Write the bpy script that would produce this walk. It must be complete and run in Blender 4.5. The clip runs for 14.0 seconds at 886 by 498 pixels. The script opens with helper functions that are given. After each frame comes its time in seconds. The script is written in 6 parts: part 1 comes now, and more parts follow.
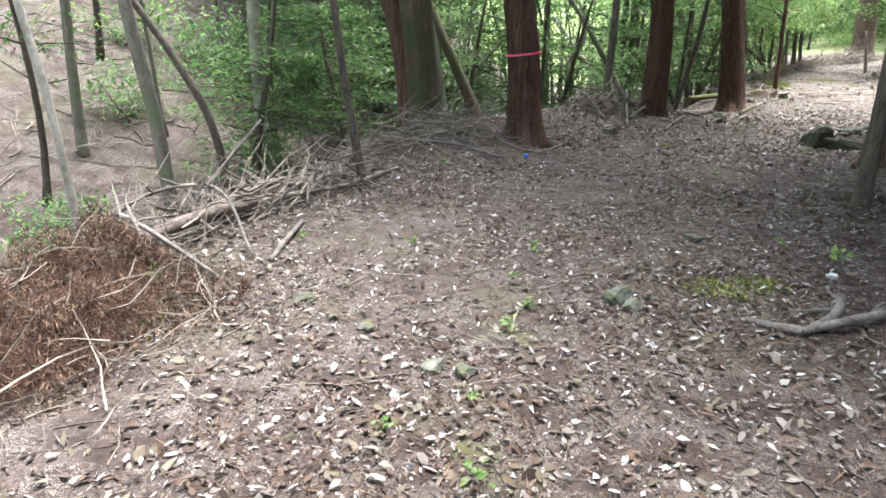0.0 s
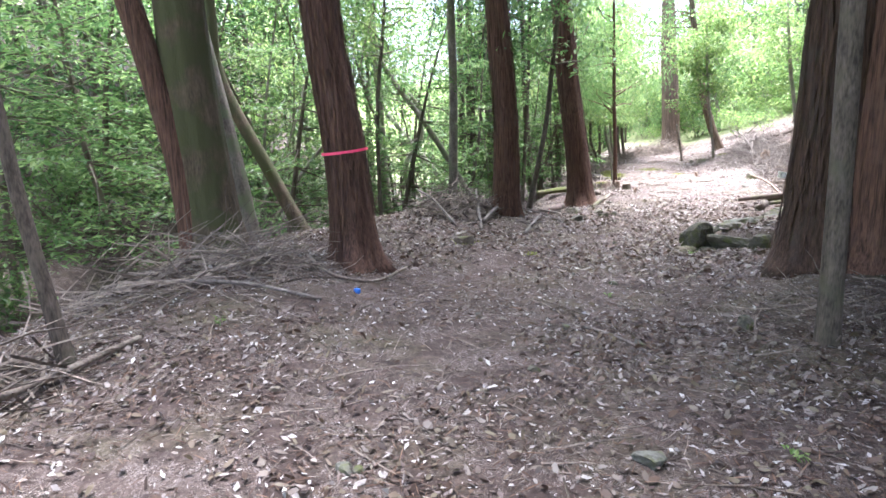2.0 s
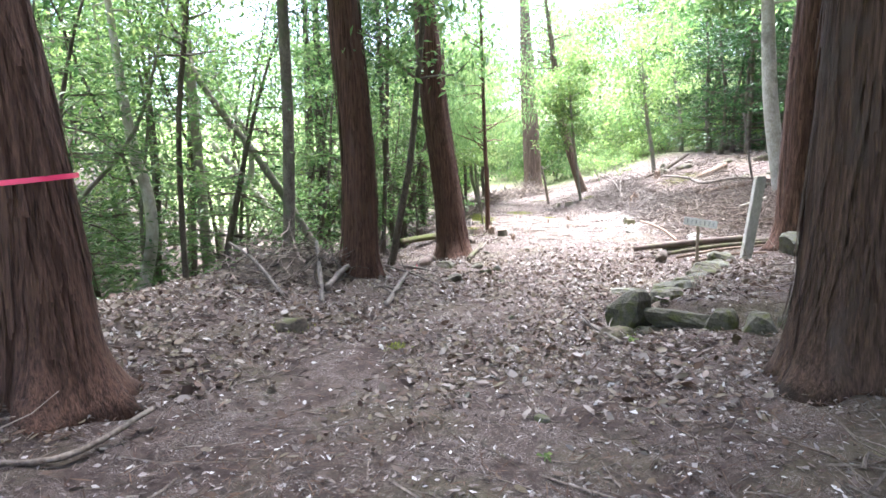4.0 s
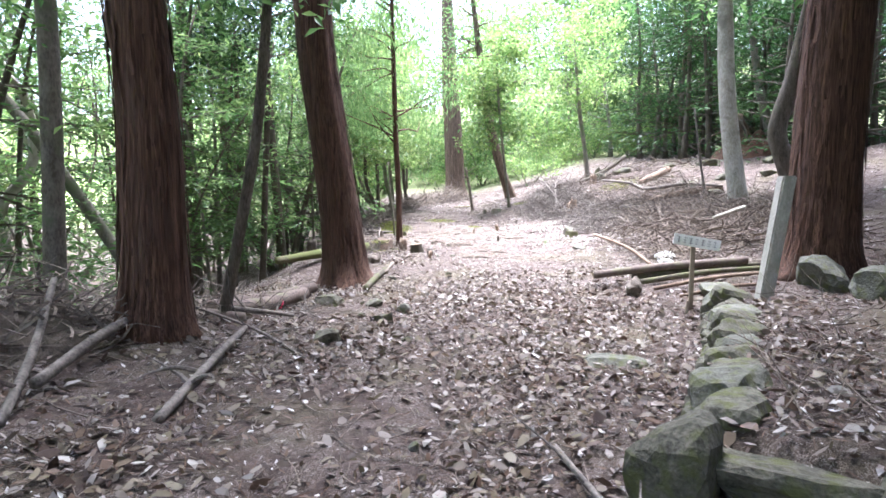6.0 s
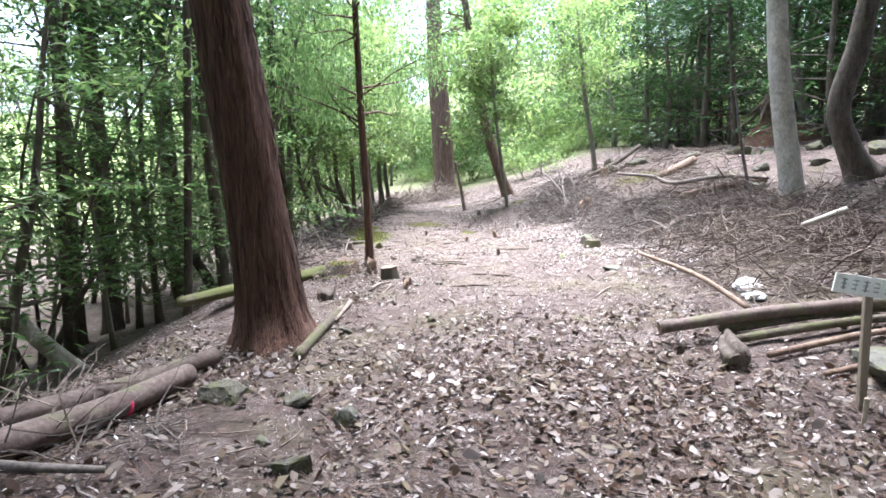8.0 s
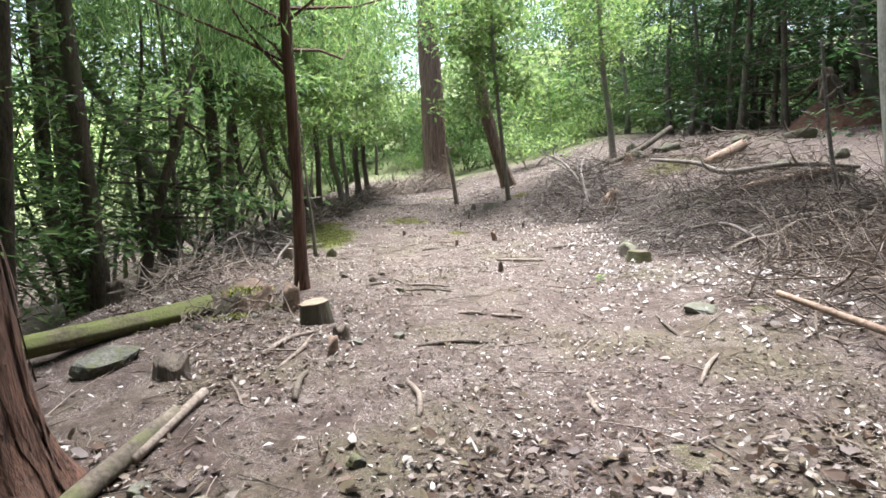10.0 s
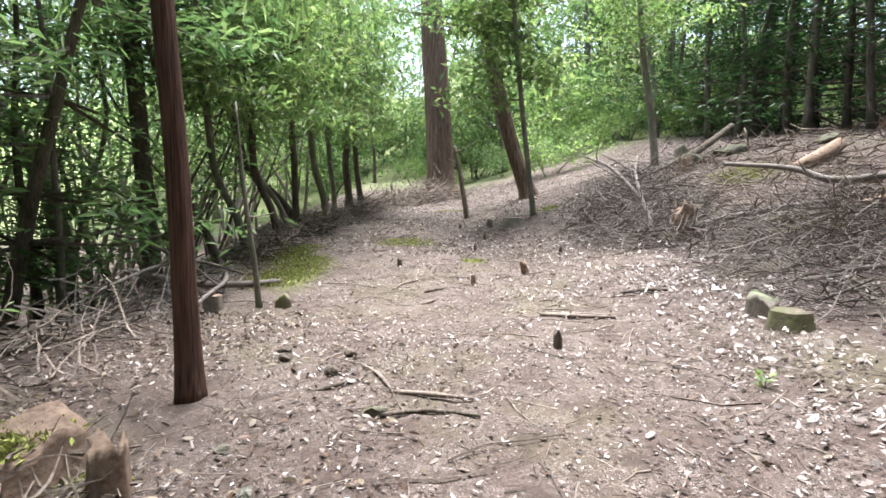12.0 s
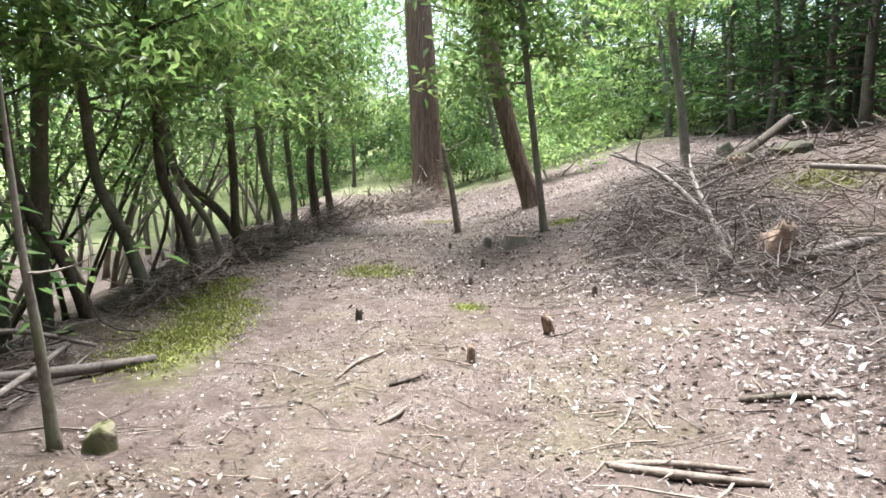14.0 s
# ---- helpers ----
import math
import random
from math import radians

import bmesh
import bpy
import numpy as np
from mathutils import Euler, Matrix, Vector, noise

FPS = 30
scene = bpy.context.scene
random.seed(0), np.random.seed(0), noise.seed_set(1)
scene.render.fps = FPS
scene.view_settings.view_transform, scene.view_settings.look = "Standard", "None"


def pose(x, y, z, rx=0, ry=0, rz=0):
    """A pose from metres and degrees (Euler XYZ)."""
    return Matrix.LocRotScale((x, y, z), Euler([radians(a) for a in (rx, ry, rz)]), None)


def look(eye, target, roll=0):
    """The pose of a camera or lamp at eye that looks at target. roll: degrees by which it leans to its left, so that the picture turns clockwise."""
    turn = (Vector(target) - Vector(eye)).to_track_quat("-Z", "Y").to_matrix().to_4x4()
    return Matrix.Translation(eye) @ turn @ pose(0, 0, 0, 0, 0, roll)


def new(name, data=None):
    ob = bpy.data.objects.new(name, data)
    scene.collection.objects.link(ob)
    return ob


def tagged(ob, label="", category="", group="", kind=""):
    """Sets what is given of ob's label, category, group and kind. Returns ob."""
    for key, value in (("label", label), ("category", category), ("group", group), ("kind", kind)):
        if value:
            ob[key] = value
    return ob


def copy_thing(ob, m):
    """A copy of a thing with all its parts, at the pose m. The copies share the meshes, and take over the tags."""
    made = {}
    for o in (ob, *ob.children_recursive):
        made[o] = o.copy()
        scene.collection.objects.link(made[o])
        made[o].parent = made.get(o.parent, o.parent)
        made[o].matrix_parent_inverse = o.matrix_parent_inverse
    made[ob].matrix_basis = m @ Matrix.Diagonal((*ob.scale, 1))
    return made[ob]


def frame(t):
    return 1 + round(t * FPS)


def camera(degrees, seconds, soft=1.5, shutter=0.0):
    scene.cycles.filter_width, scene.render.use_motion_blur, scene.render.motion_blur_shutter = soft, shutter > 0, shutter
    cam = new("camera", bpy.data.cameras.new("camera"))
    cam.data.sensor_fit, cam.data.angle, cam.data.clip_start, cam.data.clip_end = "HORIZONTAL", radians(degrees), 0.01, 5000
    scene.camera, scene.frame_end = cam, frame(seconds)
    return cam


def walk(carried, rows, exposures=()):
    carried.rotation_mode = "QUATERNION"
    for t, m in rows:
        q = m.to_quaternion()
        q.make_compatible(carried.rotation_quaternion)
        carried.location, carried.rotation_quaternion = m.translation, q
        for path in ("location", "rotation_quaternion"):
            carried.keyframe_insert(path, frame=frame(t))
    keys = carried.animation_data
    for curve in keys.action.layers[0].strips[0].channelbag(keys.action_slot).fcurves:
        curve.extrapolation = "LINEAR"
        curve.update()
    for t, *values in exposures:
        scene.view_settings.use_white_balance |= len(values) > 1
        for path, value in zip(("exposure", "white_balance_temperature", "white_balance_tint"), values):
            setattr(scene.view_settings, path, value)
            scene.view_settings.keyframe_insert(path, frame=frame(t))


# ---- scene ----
cam = camera(73.0, 14.0, soft=1.6)
PATH = [
    (0, (-0.057, -0.19, 1.428), (-0.023, 1.704, 0.787), 0.4),
    (0.5, (-0.011, 0.383, 1.409), (0.137, 2.306, 0.881), -0.3),
    (1, (0.134, 0.971, 1.378), (0.437, 2.894, 0.92), -1.0),
    (1.5, (0.29, 1.605, 1.376), (0.71, 3.521, 0.988), -1.0),
    (2, (0.521, 2.192, 1.364), (1.036, 4.095, 1.027), -1.2),
    (2.5, (0.719, 2.847, 1.328), (1.311, 4.732, 1.019), -0.7),
    (3, (0.941, 3.473, 1.306), (1.63, 5.331, 1.037), -0.5),
    (3.5, (1.248, 4.128, 1.294), (2.045, 5.949, 1.071), -0.3),
    (3.9, (1.565, 4.681, 1.296), (2.475, 6.447, 1.068), -0.4),
    (4, (1.648, 4.775, 1.284), (2.593, 6.525, 1.078), -0.5),
    (4.2, (1.797, 5.044, 1.247), (2.781, 6.773, 1.049), -0.2),
    (6.3, (3.839, 7.672, 1.213), (5.012, 9.281, 1.025), 0.3),
    (6.5, (4.028, 7.904, 1.229), (5.203, 9.512, 1.042), 0.2),
    (7, (4.485, 8.525, 1.257), (5.668, 10.127, 1.07), -0.6),
    (7.5, (4.879, 9.064, 1.315), (6.063, 10.663, 1.116), -0.5),
    (8, (5.295, 9.548, 1.315), (6.481, 11.146, 1.108), -0.6),
    (8.2, (5.475, 9.803, 1.289), (6.665, 11.396, 1.075), -0.6),
    (10.3, (7.649, 12.291, 1.187), (8.844, 13.878, 0.955), 0.3),
    (10.5, (7.825, 12.499, 1.171), (9.018, 14.089, 0.941), 0.4),
    (11, (8.227, 13.076, 1.174), (9.403, 14.678, 0.956), 0.4),
    (11.5, (8.625, 13.629, 1.199), (9.807, 15.23, 0.991), 0.3),
    (12, (8.964, 14.231, 1.209), (10.153, 15.826, 1.006), 0.4),
    (12.5, (9.324, 14.73, 1.24), (10.532, 16.312, 1.041), 0.4),
    (13, (9.701, 15.237, 1.246), (10.913, 16.816, 1.05), 0.2),
    (13.5, (10.123, 15.675, 1.303), (11.337, 17.252, 1.104), 0.0),
    (14, (10.498, 16.167, 1.314), (11.714, 17.743, 1.116), 0.3),
]
walk(cam, [(row[0], look(*row[1:])) for row in PATH], [(0, 2.54, 5950, 6), (1, 2.8, 5850, 9), (2, 3.02, 5750, 16), (3.5, 3.2, 5700, 15), (4.2, 3.05, 5800, 15), (6.5, 2.8, 5600, 16), (8, 2.48, 5700, 15), (10.5, 1.9, 6100, 10), (12.5, 1.97, 6100, 11), (14, 2.08, 6100, 11)])

# ---- light ----
world = bpy.data.worlds.new("overcast_sky")
scene.world = world
world.use_nodes = True
wn = world.node_tree.nodes
sky = wn.new("ShaderNodeTexSky")
sky.sky_type, sky.sun_disc = "NISHITA", False
sky.sun_elevation, sky.sun_rotation = radians(77), radians(36)
sky.air_density, sky.dust_density, sky.ozone_density = 1.0, 4.0, 1.0
soft_sky = wn.new("ShaderNodeHueSaturation")
soft_sky.inputs["Saturation"].default_value = 0.75
world.node_tree.links.new(sky.outputs[0], soft_sky.inputs["Color"])
world.node_tree.links.new(soft_sky.outputs[0], wn["Background"].inputs[0])
wn["Background"].inputs[1].default_value = 0.15

sun_data = bpy.data.lights.new("sun", "SUN")
sun_data.energy, sun_data.angle, sun_data.color = 5.0, radians(36), (1.0, 0.98, 0.95)
sun = new("sun", sun_data)
sun.matrix_world = look((0, 0, 40), (-2.6, -3.6, 20.5))


# ---- materials ----
def ramp(nodes, stops):
    r = nodes.new("ShaderNodeValToRGB")
    while len(r.color_ramp.elements) < len(stops):
        r.color_ramp.elements.new(0.5)
    for e, (p, c) in zip(r.color_ramp.elements, stops):
        e.position, e.color = p, (*c, 1)
    return r


def surface(name, dark, light, scale=8.0, stretch=(1, 1, 1), rough=0.85, bump=0.5, patch=None, patch_scale=2.0, patch_at=0.55, island=0.0, detail=8.0, fine=6.0):
    """Two scales of noise, relief, and an optional second colour in patches (moss, lichen, stains)."""
    m = bpy.data.materials.new(name)
    m.use_nodes = True
    nodes, link = m.node_tree.nodes, m.node_tree.links.new
    bsdf = nodes["Principled BSDF"]
    where = nodes.new("ShaderNodeTexCoord")
    shift = nodes.new("ShaderNodeVectorMath")
    info = nodes.new("ShaderNodeObjectInfo")
    push = nodes.new("ShaderNodeMath")
    push.operation = "MULTIPLY"
    push.inputs[1].default_value = 37.0
    link(info.outputs["Random"], push.inputs[0])
    link(where.outputs["Object"], shift.inputs[0])
    link(push.outputs[0], shift.inputs[1])
    maps = nodes.new("ShaderNodeMapping")
    maps.inputs["Scale"].default_value = stretch
    link(shift.outputs[0], maps.inputs[0])
    grain = nodes.new("ShaderNodeTexNoise")
    grain.inputs["Scale"].default_value, grain.inputs["Detail"].default_value, grain.inputs["Roughness"].default_value = scale, detail, 0.65
    link(maps.outputs[0], grain.inputs[0])
    small = nodes.new("ShaderNodeTexNoise")
    small.inputs["Scale"].default_value, small.inputs["Detail"].default_value = scale * fine, 3.0
    link(maps.outputs[0], small.inputs[0])
    both = nodes.new("ShaderNodeMix")
    both.inputs[0].default_value = 0.4
    link(grain.outputs[0], both.inputs[2])
    link(small.outputs[0], both.inputs[3])
    tone = ramp(nodes, [(0.36, dark), (0.64, light)])
    link(both.outputs[0], tone.inputs[0])
    out = tone.outputs[0]
    if patch:
        big = nodes.new("ShaderNodeTexNoise")
        big.inputs["Scale"].default_value, big.inputs["Detail"].default_value = patch_scale, 5.0
        link(shift.outputs[0], big.inputs[0])
        edge = ramp(nodes, [(patch_at - 0.06, (0, 0, 0)), (patch_at + 0.08, (1, 1, 1))])
        link(big.outputs[0], edge.inputs[0])
        mix = nodes.new("ShaderNodeMix")
        mix.data_type = "RGBA"
        link(edge.outputs[0], mix.inputs[0])
        link(out, mix.inputs[6])
        mix.inputs[7].default_value = (*patch, 1)
        out = mix.outputs[2]
    vary = nodes.new("ShaderNodeHueSaturation")
    span = nodes.new("ShaderNodeMapRange")
    if island:
        geo = nodes.new("ShaderNodeNewGeometry")
        link(geo.outputs["Random Per Island"], span.inputs[0])
        span.inputs[3].default_value, span.inputs[4].default_value = 1 - island, 1 + island
    else:
        link(info.outputs["Random"], span.inputs[0])
        span.inputs[3].default_value, span.inputs[4].default_value = 0.85, 1.15
    link(span.outputs[0], vary.inputs["Value"])
    link(out, vary.inputs["Color"])
    link(vary.outputs[0], bsdf.inputs["Base Color"])
    bsdf.inputs["Roughness"].default_value = rough
    bsdf.inputs["Specular IOR Level"].default_value = 0.3
    if bump:
        b = nodes.new("ShaderNodeBump")
        b.inputs["Strength"].default_value, b.inputs["Distance"].default_value = bump, 0.02
        link(both.outputs[0], b.inputs["Height"])
        link(b.outputs[0], bsdf.inputs["Normal"])
    return m


def leafy(name, stops, through_part=0.45, rough=0.5):
    """Thin leaves: each leaf takes one of the colours; light passes through."""
    m = bpy.data.materials.new(name)
    m.use_nodes = True
    nodes, link = m.node_tree.nodes, m.node_tree.links.new
    bsdf, out = nodes["Principled BSDF"], nodes["Material Output"]
    geo = nodes.new("ShaderNodeNewGeometry")
    tone = ramp(nodes, stops)
    link(geo.outputs["Random Per Island"], tone.inputs[0])
    info = nodes.new("ShaderNodeObjectInfo")
    span = nodes.new("ShaderNodeMapRange")
    span.inputs[3].default_value, span.inputs[4].default_value = 0.75, 1.25
    link(info.outputs["Random"], span.inputs[0])
    vary = nodes.new("ShaderNodeHueSaturation")
    link(span.outputs[0], vary.inputs["Value"])
    link(tone.outputs[0], vary.inputs["Color"])
    link(vary.outputs[0], bsdf.inputs["Base Color"])
    bsdf.inputs["Roughness"].default_value = rough
    bsdf.inputs["Specular IOR Level"].default_value = 0.3
    if through_part:
        glow = nodes.new("ShaderNodeBsdfTranslucent")
        link(vary.outputs[0], glow.inputs[0])
        mix = nodes.new("ShaderNodeMixShader")
        mix.inputs[0].default_value = through_part
        link(bsdf.outputs[0], mix.inputs[1])
        link(glow.outputs[0], mix.inputs[2])
        link(mix.outputs[0], out.inputs[0])
    return m


CEDAR = surface("cedar_bark", (0.020, 0.010, 0.007), (0.150, 0.079, 0.053), 4.0, (9, 9, 0.35), 0.9, 1.0, (0.105, 0.062, 0.046), 2.6, 0.62, fine=3.0)
# Cedar bark again, with shade put into the colour.
SHADECEDAR = surface("shaded_cedar_bark", (0.016, 0.009, 0.006), (0.105, 0.062, 0.043), 4.0, (9, 9, 0.35), 0.9, 1.0, (0.06, 0.043, 0.034), 2.6, 0.62, fine=3.0)
OLDBARK = surface("old_furrowed_bark", (0.034, 0.021, 0.015), (0.215, 0.150, 0.108), 4.0, (6, 6, 0.35), 0.9, 1.0, fine=3.0)
MOSSBARK = surface("mossy_bark", (0.045, 0.034, 0.022), (0.128, 0.098, 0.064), 6.0, (3, 3, 0.5), 0.95, 0.9, (0.060, 0.061, 0.027), 2.6, 0.46)
GREYBARK = surface("grey_bark", (0.090, 0.075, 0.060), (0.247, 0.217, 0.180), 7.0, (1.5, 1.5, 0.7), 0.9, 0.5, (0.128, 0.143, 0.083), 4.0, 0.56)
DARKBARK = surface("dark_bark", (0.034, 0.027, 0.020), (0.150, 0.120, 0.095), 7.0, (2, 2, 0.5), 0.9, 0.8, (0.10, 0.092, 0.062), 3.0, 0.62)
PALEBARK = surface("pale_bark", (0.28, 0.25, 0.20), (0.55, 0.51, 0.44), 5.0, (1, 1, 0.6), 0.85, 0.3, (0.22, 0.2, 0.16), 3.0, 0.6)
TWIGWOOD = surface("twig_wood", (0.070, 0.052, 0.041), (0.238, 0.196, 0.161), 9.0, (1, 1, 1), 0.9, 0.3, island=0.45)
GREYTWIG = surface("grey_twig_wood", (0.055, 0.046, 0.04), (0.20, 0.172, 0.15), 9.0, (1, 1, 1), 0.9, 0.3, island=0.5)
DEADWOOD = surface("dead_wood", (0.098, 0.064, 0.045), (0.270, 0.195, 0.143), 7.0, (1, 1, 1), 0.9, 0.6)
BARELOG = surface("bare_log_wood", (0.075, 0.054, 0.046), (0.185, 0.142, 0.12), 6.0, (1, 1, 1), 0.85, 0.5, (0.114, 0.114, 0.060), 3.0, 0.6)
MOSSLOG = surface("mossy_log_wood", (0.055, 0.045, 0.034), (0.17, 0.14, 0.105), 7.0, (1, 1, 1), 0.95, 0.7, (0.094, 0.094, 0.045), 6.0, 0.5)
GREENLOG = surface("moss_grown_log", (0.06, 0.055, 0.03), (0.17, 0.15, 0.09), 8.0, (1, 1, 1), 0.95, 0.8, (0.105, 0.115, 0.038), 5.0, 0.46)
CUTWOOD = surface("cut_wood", (0.14, 0.105, 0.072), (0.255, 0.205, 0.15), 14.0, (1, 1, 1), 0.85, 0.2)
STONE = surface("mossy_stone", (0.036, 0.034, 0.025), (0.135, 0.125, 0.096), 9.0, (1, 1, 1), 0.92, 1.0, (0.078, 0.082, 0.032), 11.0, 0.55)
PALESTONE = surface("lichen_stone", (0.055, 0.054, 0.043), (0.165, 0.16, 0.132), 10.0, (1, 1, 1), 0.95, 1.0, (0.098, 0.102, 0.052), 13.0, 0.56)
CONCRETE = surface("old_concrete", (0.215, 0.205, 0.178), (0.360, 0.345, 0.305), 12.0, (1, 1, 0.5), 0.9, 0.35, (0.216, 0.224, 0.176), 5.0, 0.6)
SIGNWOOD = surface("weathered_white_paint", (0.66, 0.65, 0.61), (0.84, 0.83, 0.80), 10.0, (1, 1, 1), 0.7, 0.15, (0.45, 0.42, 0.36), 9.0, 0.64)
STAKEWOOD = surface("weathered_stake", (0.203, 0.158, 0.112), (0.338, 0.277, 0.210), 8.0, (3, 3, 0.3), 0.85, 0.3)
PALELEAF = leafy("pale_dry_leaves", [(0.0, (0.045, 0.028, 0.022)), (0.4, (0.12, 0.075, 0.05)), (0.55, (0.15, 0.122, 0.075)), (0.8, (0.19, 0.152, 0.13)), (0.95, (0.29, 0.25, 0.22)), (1.0, (0.48, 0.45, 0.41))], 0.1, 0.5)
NEEDLEHEAP = leafy("dead_needles", [(0.0, (0.028, 0.015, 0.010)), (0.5, (0.075, 0.042, 0.028)), (1.0, (0.165, 0.105, 0.07))], 0.15, 0.8)
BLEACHED = leafy("bleached_leaves", [(0.0, (0.08, 0.06, 0.05)), (0.35, (0.22, 0.18, 0.16)), (0.7, (0.42, 0.37, 0.345)), (1.0, (0.66, 0.62, 0.60))], 0.12, 0.6)
LITTER = leafy("fallen_leaves", [(0.0, (0.035, 0.021, 0.017)), (0.4, (0.085, 0.056, 0.047)), (0.7, (0.16, 0.122, 0.107)), (0.9, (0.30, 0.26, 0.24)), (1.0, (0.55, 0.52, 0.49))], 0.1, 0.55)
CHAFF = leafy("fallen_needles", [(0.0, (0.03, 0.017, 0.013)), (0.6, (0.09, 0.05, 0.038)), (1.0, (0.22, 0.16, 0.13))], 0.0, 0.8)
FRESH = leafy("light_leaves", [(0.0, (0.09, 0.165, 0.045)), (0.6, (0.18, 0.275, 0.08)), (1.0, (0.33, 0.41, 0.14))], 0.58, 0.4)
GREEN = leafy("green_leaves", [(0.0, (0.06, 0.125, 0.04)), (0.6, (0.12, 0.205, 0.065)), (1.0, (0.22, 0.31, 0.11))], 0.52, 0.4)
DEEP = leafy("dark_leaves", [(0.0, (0.02, 0.055, 0.016)), (0.7, (0.045, 0.10, 0.03)), (1.0, (0.08, 0.15, 0.045))], 0.35, 0.4)
MOSS = leafy("moss_tufts", [(0.0, (0.09, 0.10, 0.025)), (0.6, (0.17, 0.19, 0.045)), (1.0, (0.28, 0.30, 0.08))], 0.2, 0.8)
GRASS = leafy("meadow_grass", [(0.0, (0.12, 0.20, 0.05)), (1.0, (0.30, 0.38, 0.12))], 0.3, 0.7)


def plain(name, colour, rough=0.5):
    m = bpy.data.materials.new(name)
    m.use_nodes = True
    b = m.node_tree.nodes["Principled BSDF"]
    b.inputs["Base Color"].default_value, b.inputs["Roughness"].default_value = (*colour, 1), rough
    return m


PINK = plain("pink_tape", (0.85, 0.06, 0.16), 0.4)
BLUE = plain("blue_plastic", (0.03, 0.16, 0.62), 0.35)
INK = plain("faded_ink", (0.3, 0.29, 0.28), 0.8)
WHITEPLASTIC = surface("dirty_white_plastic", (0.45, 0.44, 0.42), (0.75, 0.75, 0.73), 10.0, (1, 1, 1), 0.4, 0.3)


def ground_material():
    m = bpy.data.materials.new("forest_floor")
    m.use_nodes = True
    nodes, link = m.node_tree.nodes, m.node_tree.links.new
    bsdf = nodes["Principled BSDF"]
    where = nodes.new("ShaderNodeTexCoord")
    cover = nodes.new("ShaderNodeVertexColor")
    cover.layer_name = "cover"
    parts = nodes.new("ShaderNodeSeparateColor")
    link(cover.outputs[0], parts.inputs[0])

    def noise_at(scale, detail=8.0, rough=0.6):
        n = nodes.new("ShaderNodeTexNoise")
        n.inputs["Scale"].default_value, n.inputs["Detail"].default_value, n.inputs["Roughness"].default_value = scale, detail, rough
        link(where.outputs["Object"], n.inputs[0])
        return n

    def mix_in(factor, a, b):
        x = nodes.new("ShaderNodeMix")
        x.data_type = "RGBA"
        link(factor, x.inputs[0])
        link(a, x.inputs[6])
        if isinstance(b, tuple):
            x.inputs[7].default_value = (*b, 1)
        else:
            link(b, x.inputs[7])
        return x.outputs[2]

    soil = ramp(nodes, [(0.34, (0.028, 0.019, 0.016)), (0.52, (0.062, 0.043, 0.036)), (0.70, (0.13, 0.097, 0.083))])
    link(noise_at(9.0, 12.0, 0.75).outputs[0], soil.inputs[0])
    cells = nodes.new("ShaderNodeTexVoronoi")
    cells.inputs["Scale"].default_value, cells.inputs["Randomness"].default_value = 26.0, 1.0
    warp = nodes.new("ShaderNodeVectorMath")
    link(where.outputs["Object"], warp.inputs[0])
    link(noise_at(18.0, 3.0).outputs[1], warp.inputs[1])
    link(warp.outputs[0], cells.inputs[0])
    chips = ramp(nodes, [(0.0, (0.026, 0.018, 0.015)), (0.5, (0.075, 0.053, 0.044)), (0.8, (0.16, 0.127, 0.11)), (1.0, (0.34, 0.30, 0.275))])
    grey = nodes.new("ShaderNodeSeparateColor")
    link(cells.outputs["Color"], grey.inputs[0])
    link(grey.outputs[0], chips.inputs[0])
    pick = ramp(nodes, [(0.42, (0, 0, 0)), (0.58, (1, 1, 1))])
    link(noise_at(3.2, 6.0, 0.7).outputs[0], pick.inputs[0])
    base = mix_in(pick.outputs[0], soil.outputs[0], chips.outputs[0])
    straw = ramp(nodes, [(0.3, (0.055, 0.042, 0.033)), (0.7, (0.19, 0.155, 0.125))])
    link(noise_at(22.0, 10.0, 0.75).outputs[0], straw.inputs[0])
    base = mix_in(parts.outputs[1], base, straw.outputs[0])
    film = ramp(nodes, [(0.50, (0, 0, 0)), (0.68, (0.55, 0.55, 0.55))])
    link(noise_at(0.9, 5.0, 0.65).outputs[0], film.inputs[0])
    algae = ramp(nodes, [(0.35, (0.045, 0.041, 0.02)), (0.65, (0.15, 0.135, 0.075))])
    link(noise_at(26.0, 8.0, 0.75).outputs[0], algae.inputs[0])
    base = mix_in(film.outputs[0], base, algae.outputs[0])
    green = ramp(nodes, [(0.35, (0.07, 0.08, 0.022)), (0.65, (0.17, 0.185, 0.05))])
    link(noise_at(30.0, 6.0, 0.7).outputs[0], green.inputs[0])
    rag = nodes.new("ShaderNodeMath")
    rag.operation = "MULTIPLY_ADD"
    link(noise_at(6.0, 6.0, 0.7).outputs[0], rag.inputs[0])
    rag.inputs[1].default_value = 1.6
    rag.inputs[2].default_value = -1.3
    cut = nodes.new("ShaderNodeMath")
    cut.use_clamp = True
    link(rag.outputs[0], cut.inputs[0])
    twice = nodes.new("ShaderNodeMath")
    twice.operation = "MULTIPLY"
    twice.inputs[1].default_value = 1.5
    link(parts.outputs[0], twice.inputs[0])
    link(twice.outputs[0], cut.inputs[1])
    base = mix_in(cut.outputs[0], base, green.outputs[0])
    field = ramp(nodes, [(0.35, (0.16, 0.24, 0.07)), (0.65, (0.36, 0.42, 0.17))])
    link(noise_at(1.5, 8.0, 0.7).outputs[0], field.inputs[0])
    base = mix_in(parts.outputs[2], base, field.outputs[0])
    link(base, bsdf.inputs["Base Color"])
    bsdf.inputs["Roughness"].default_value = 0.9
    bsdf.inputs["Specular IOR Level"].default_value = 0.2
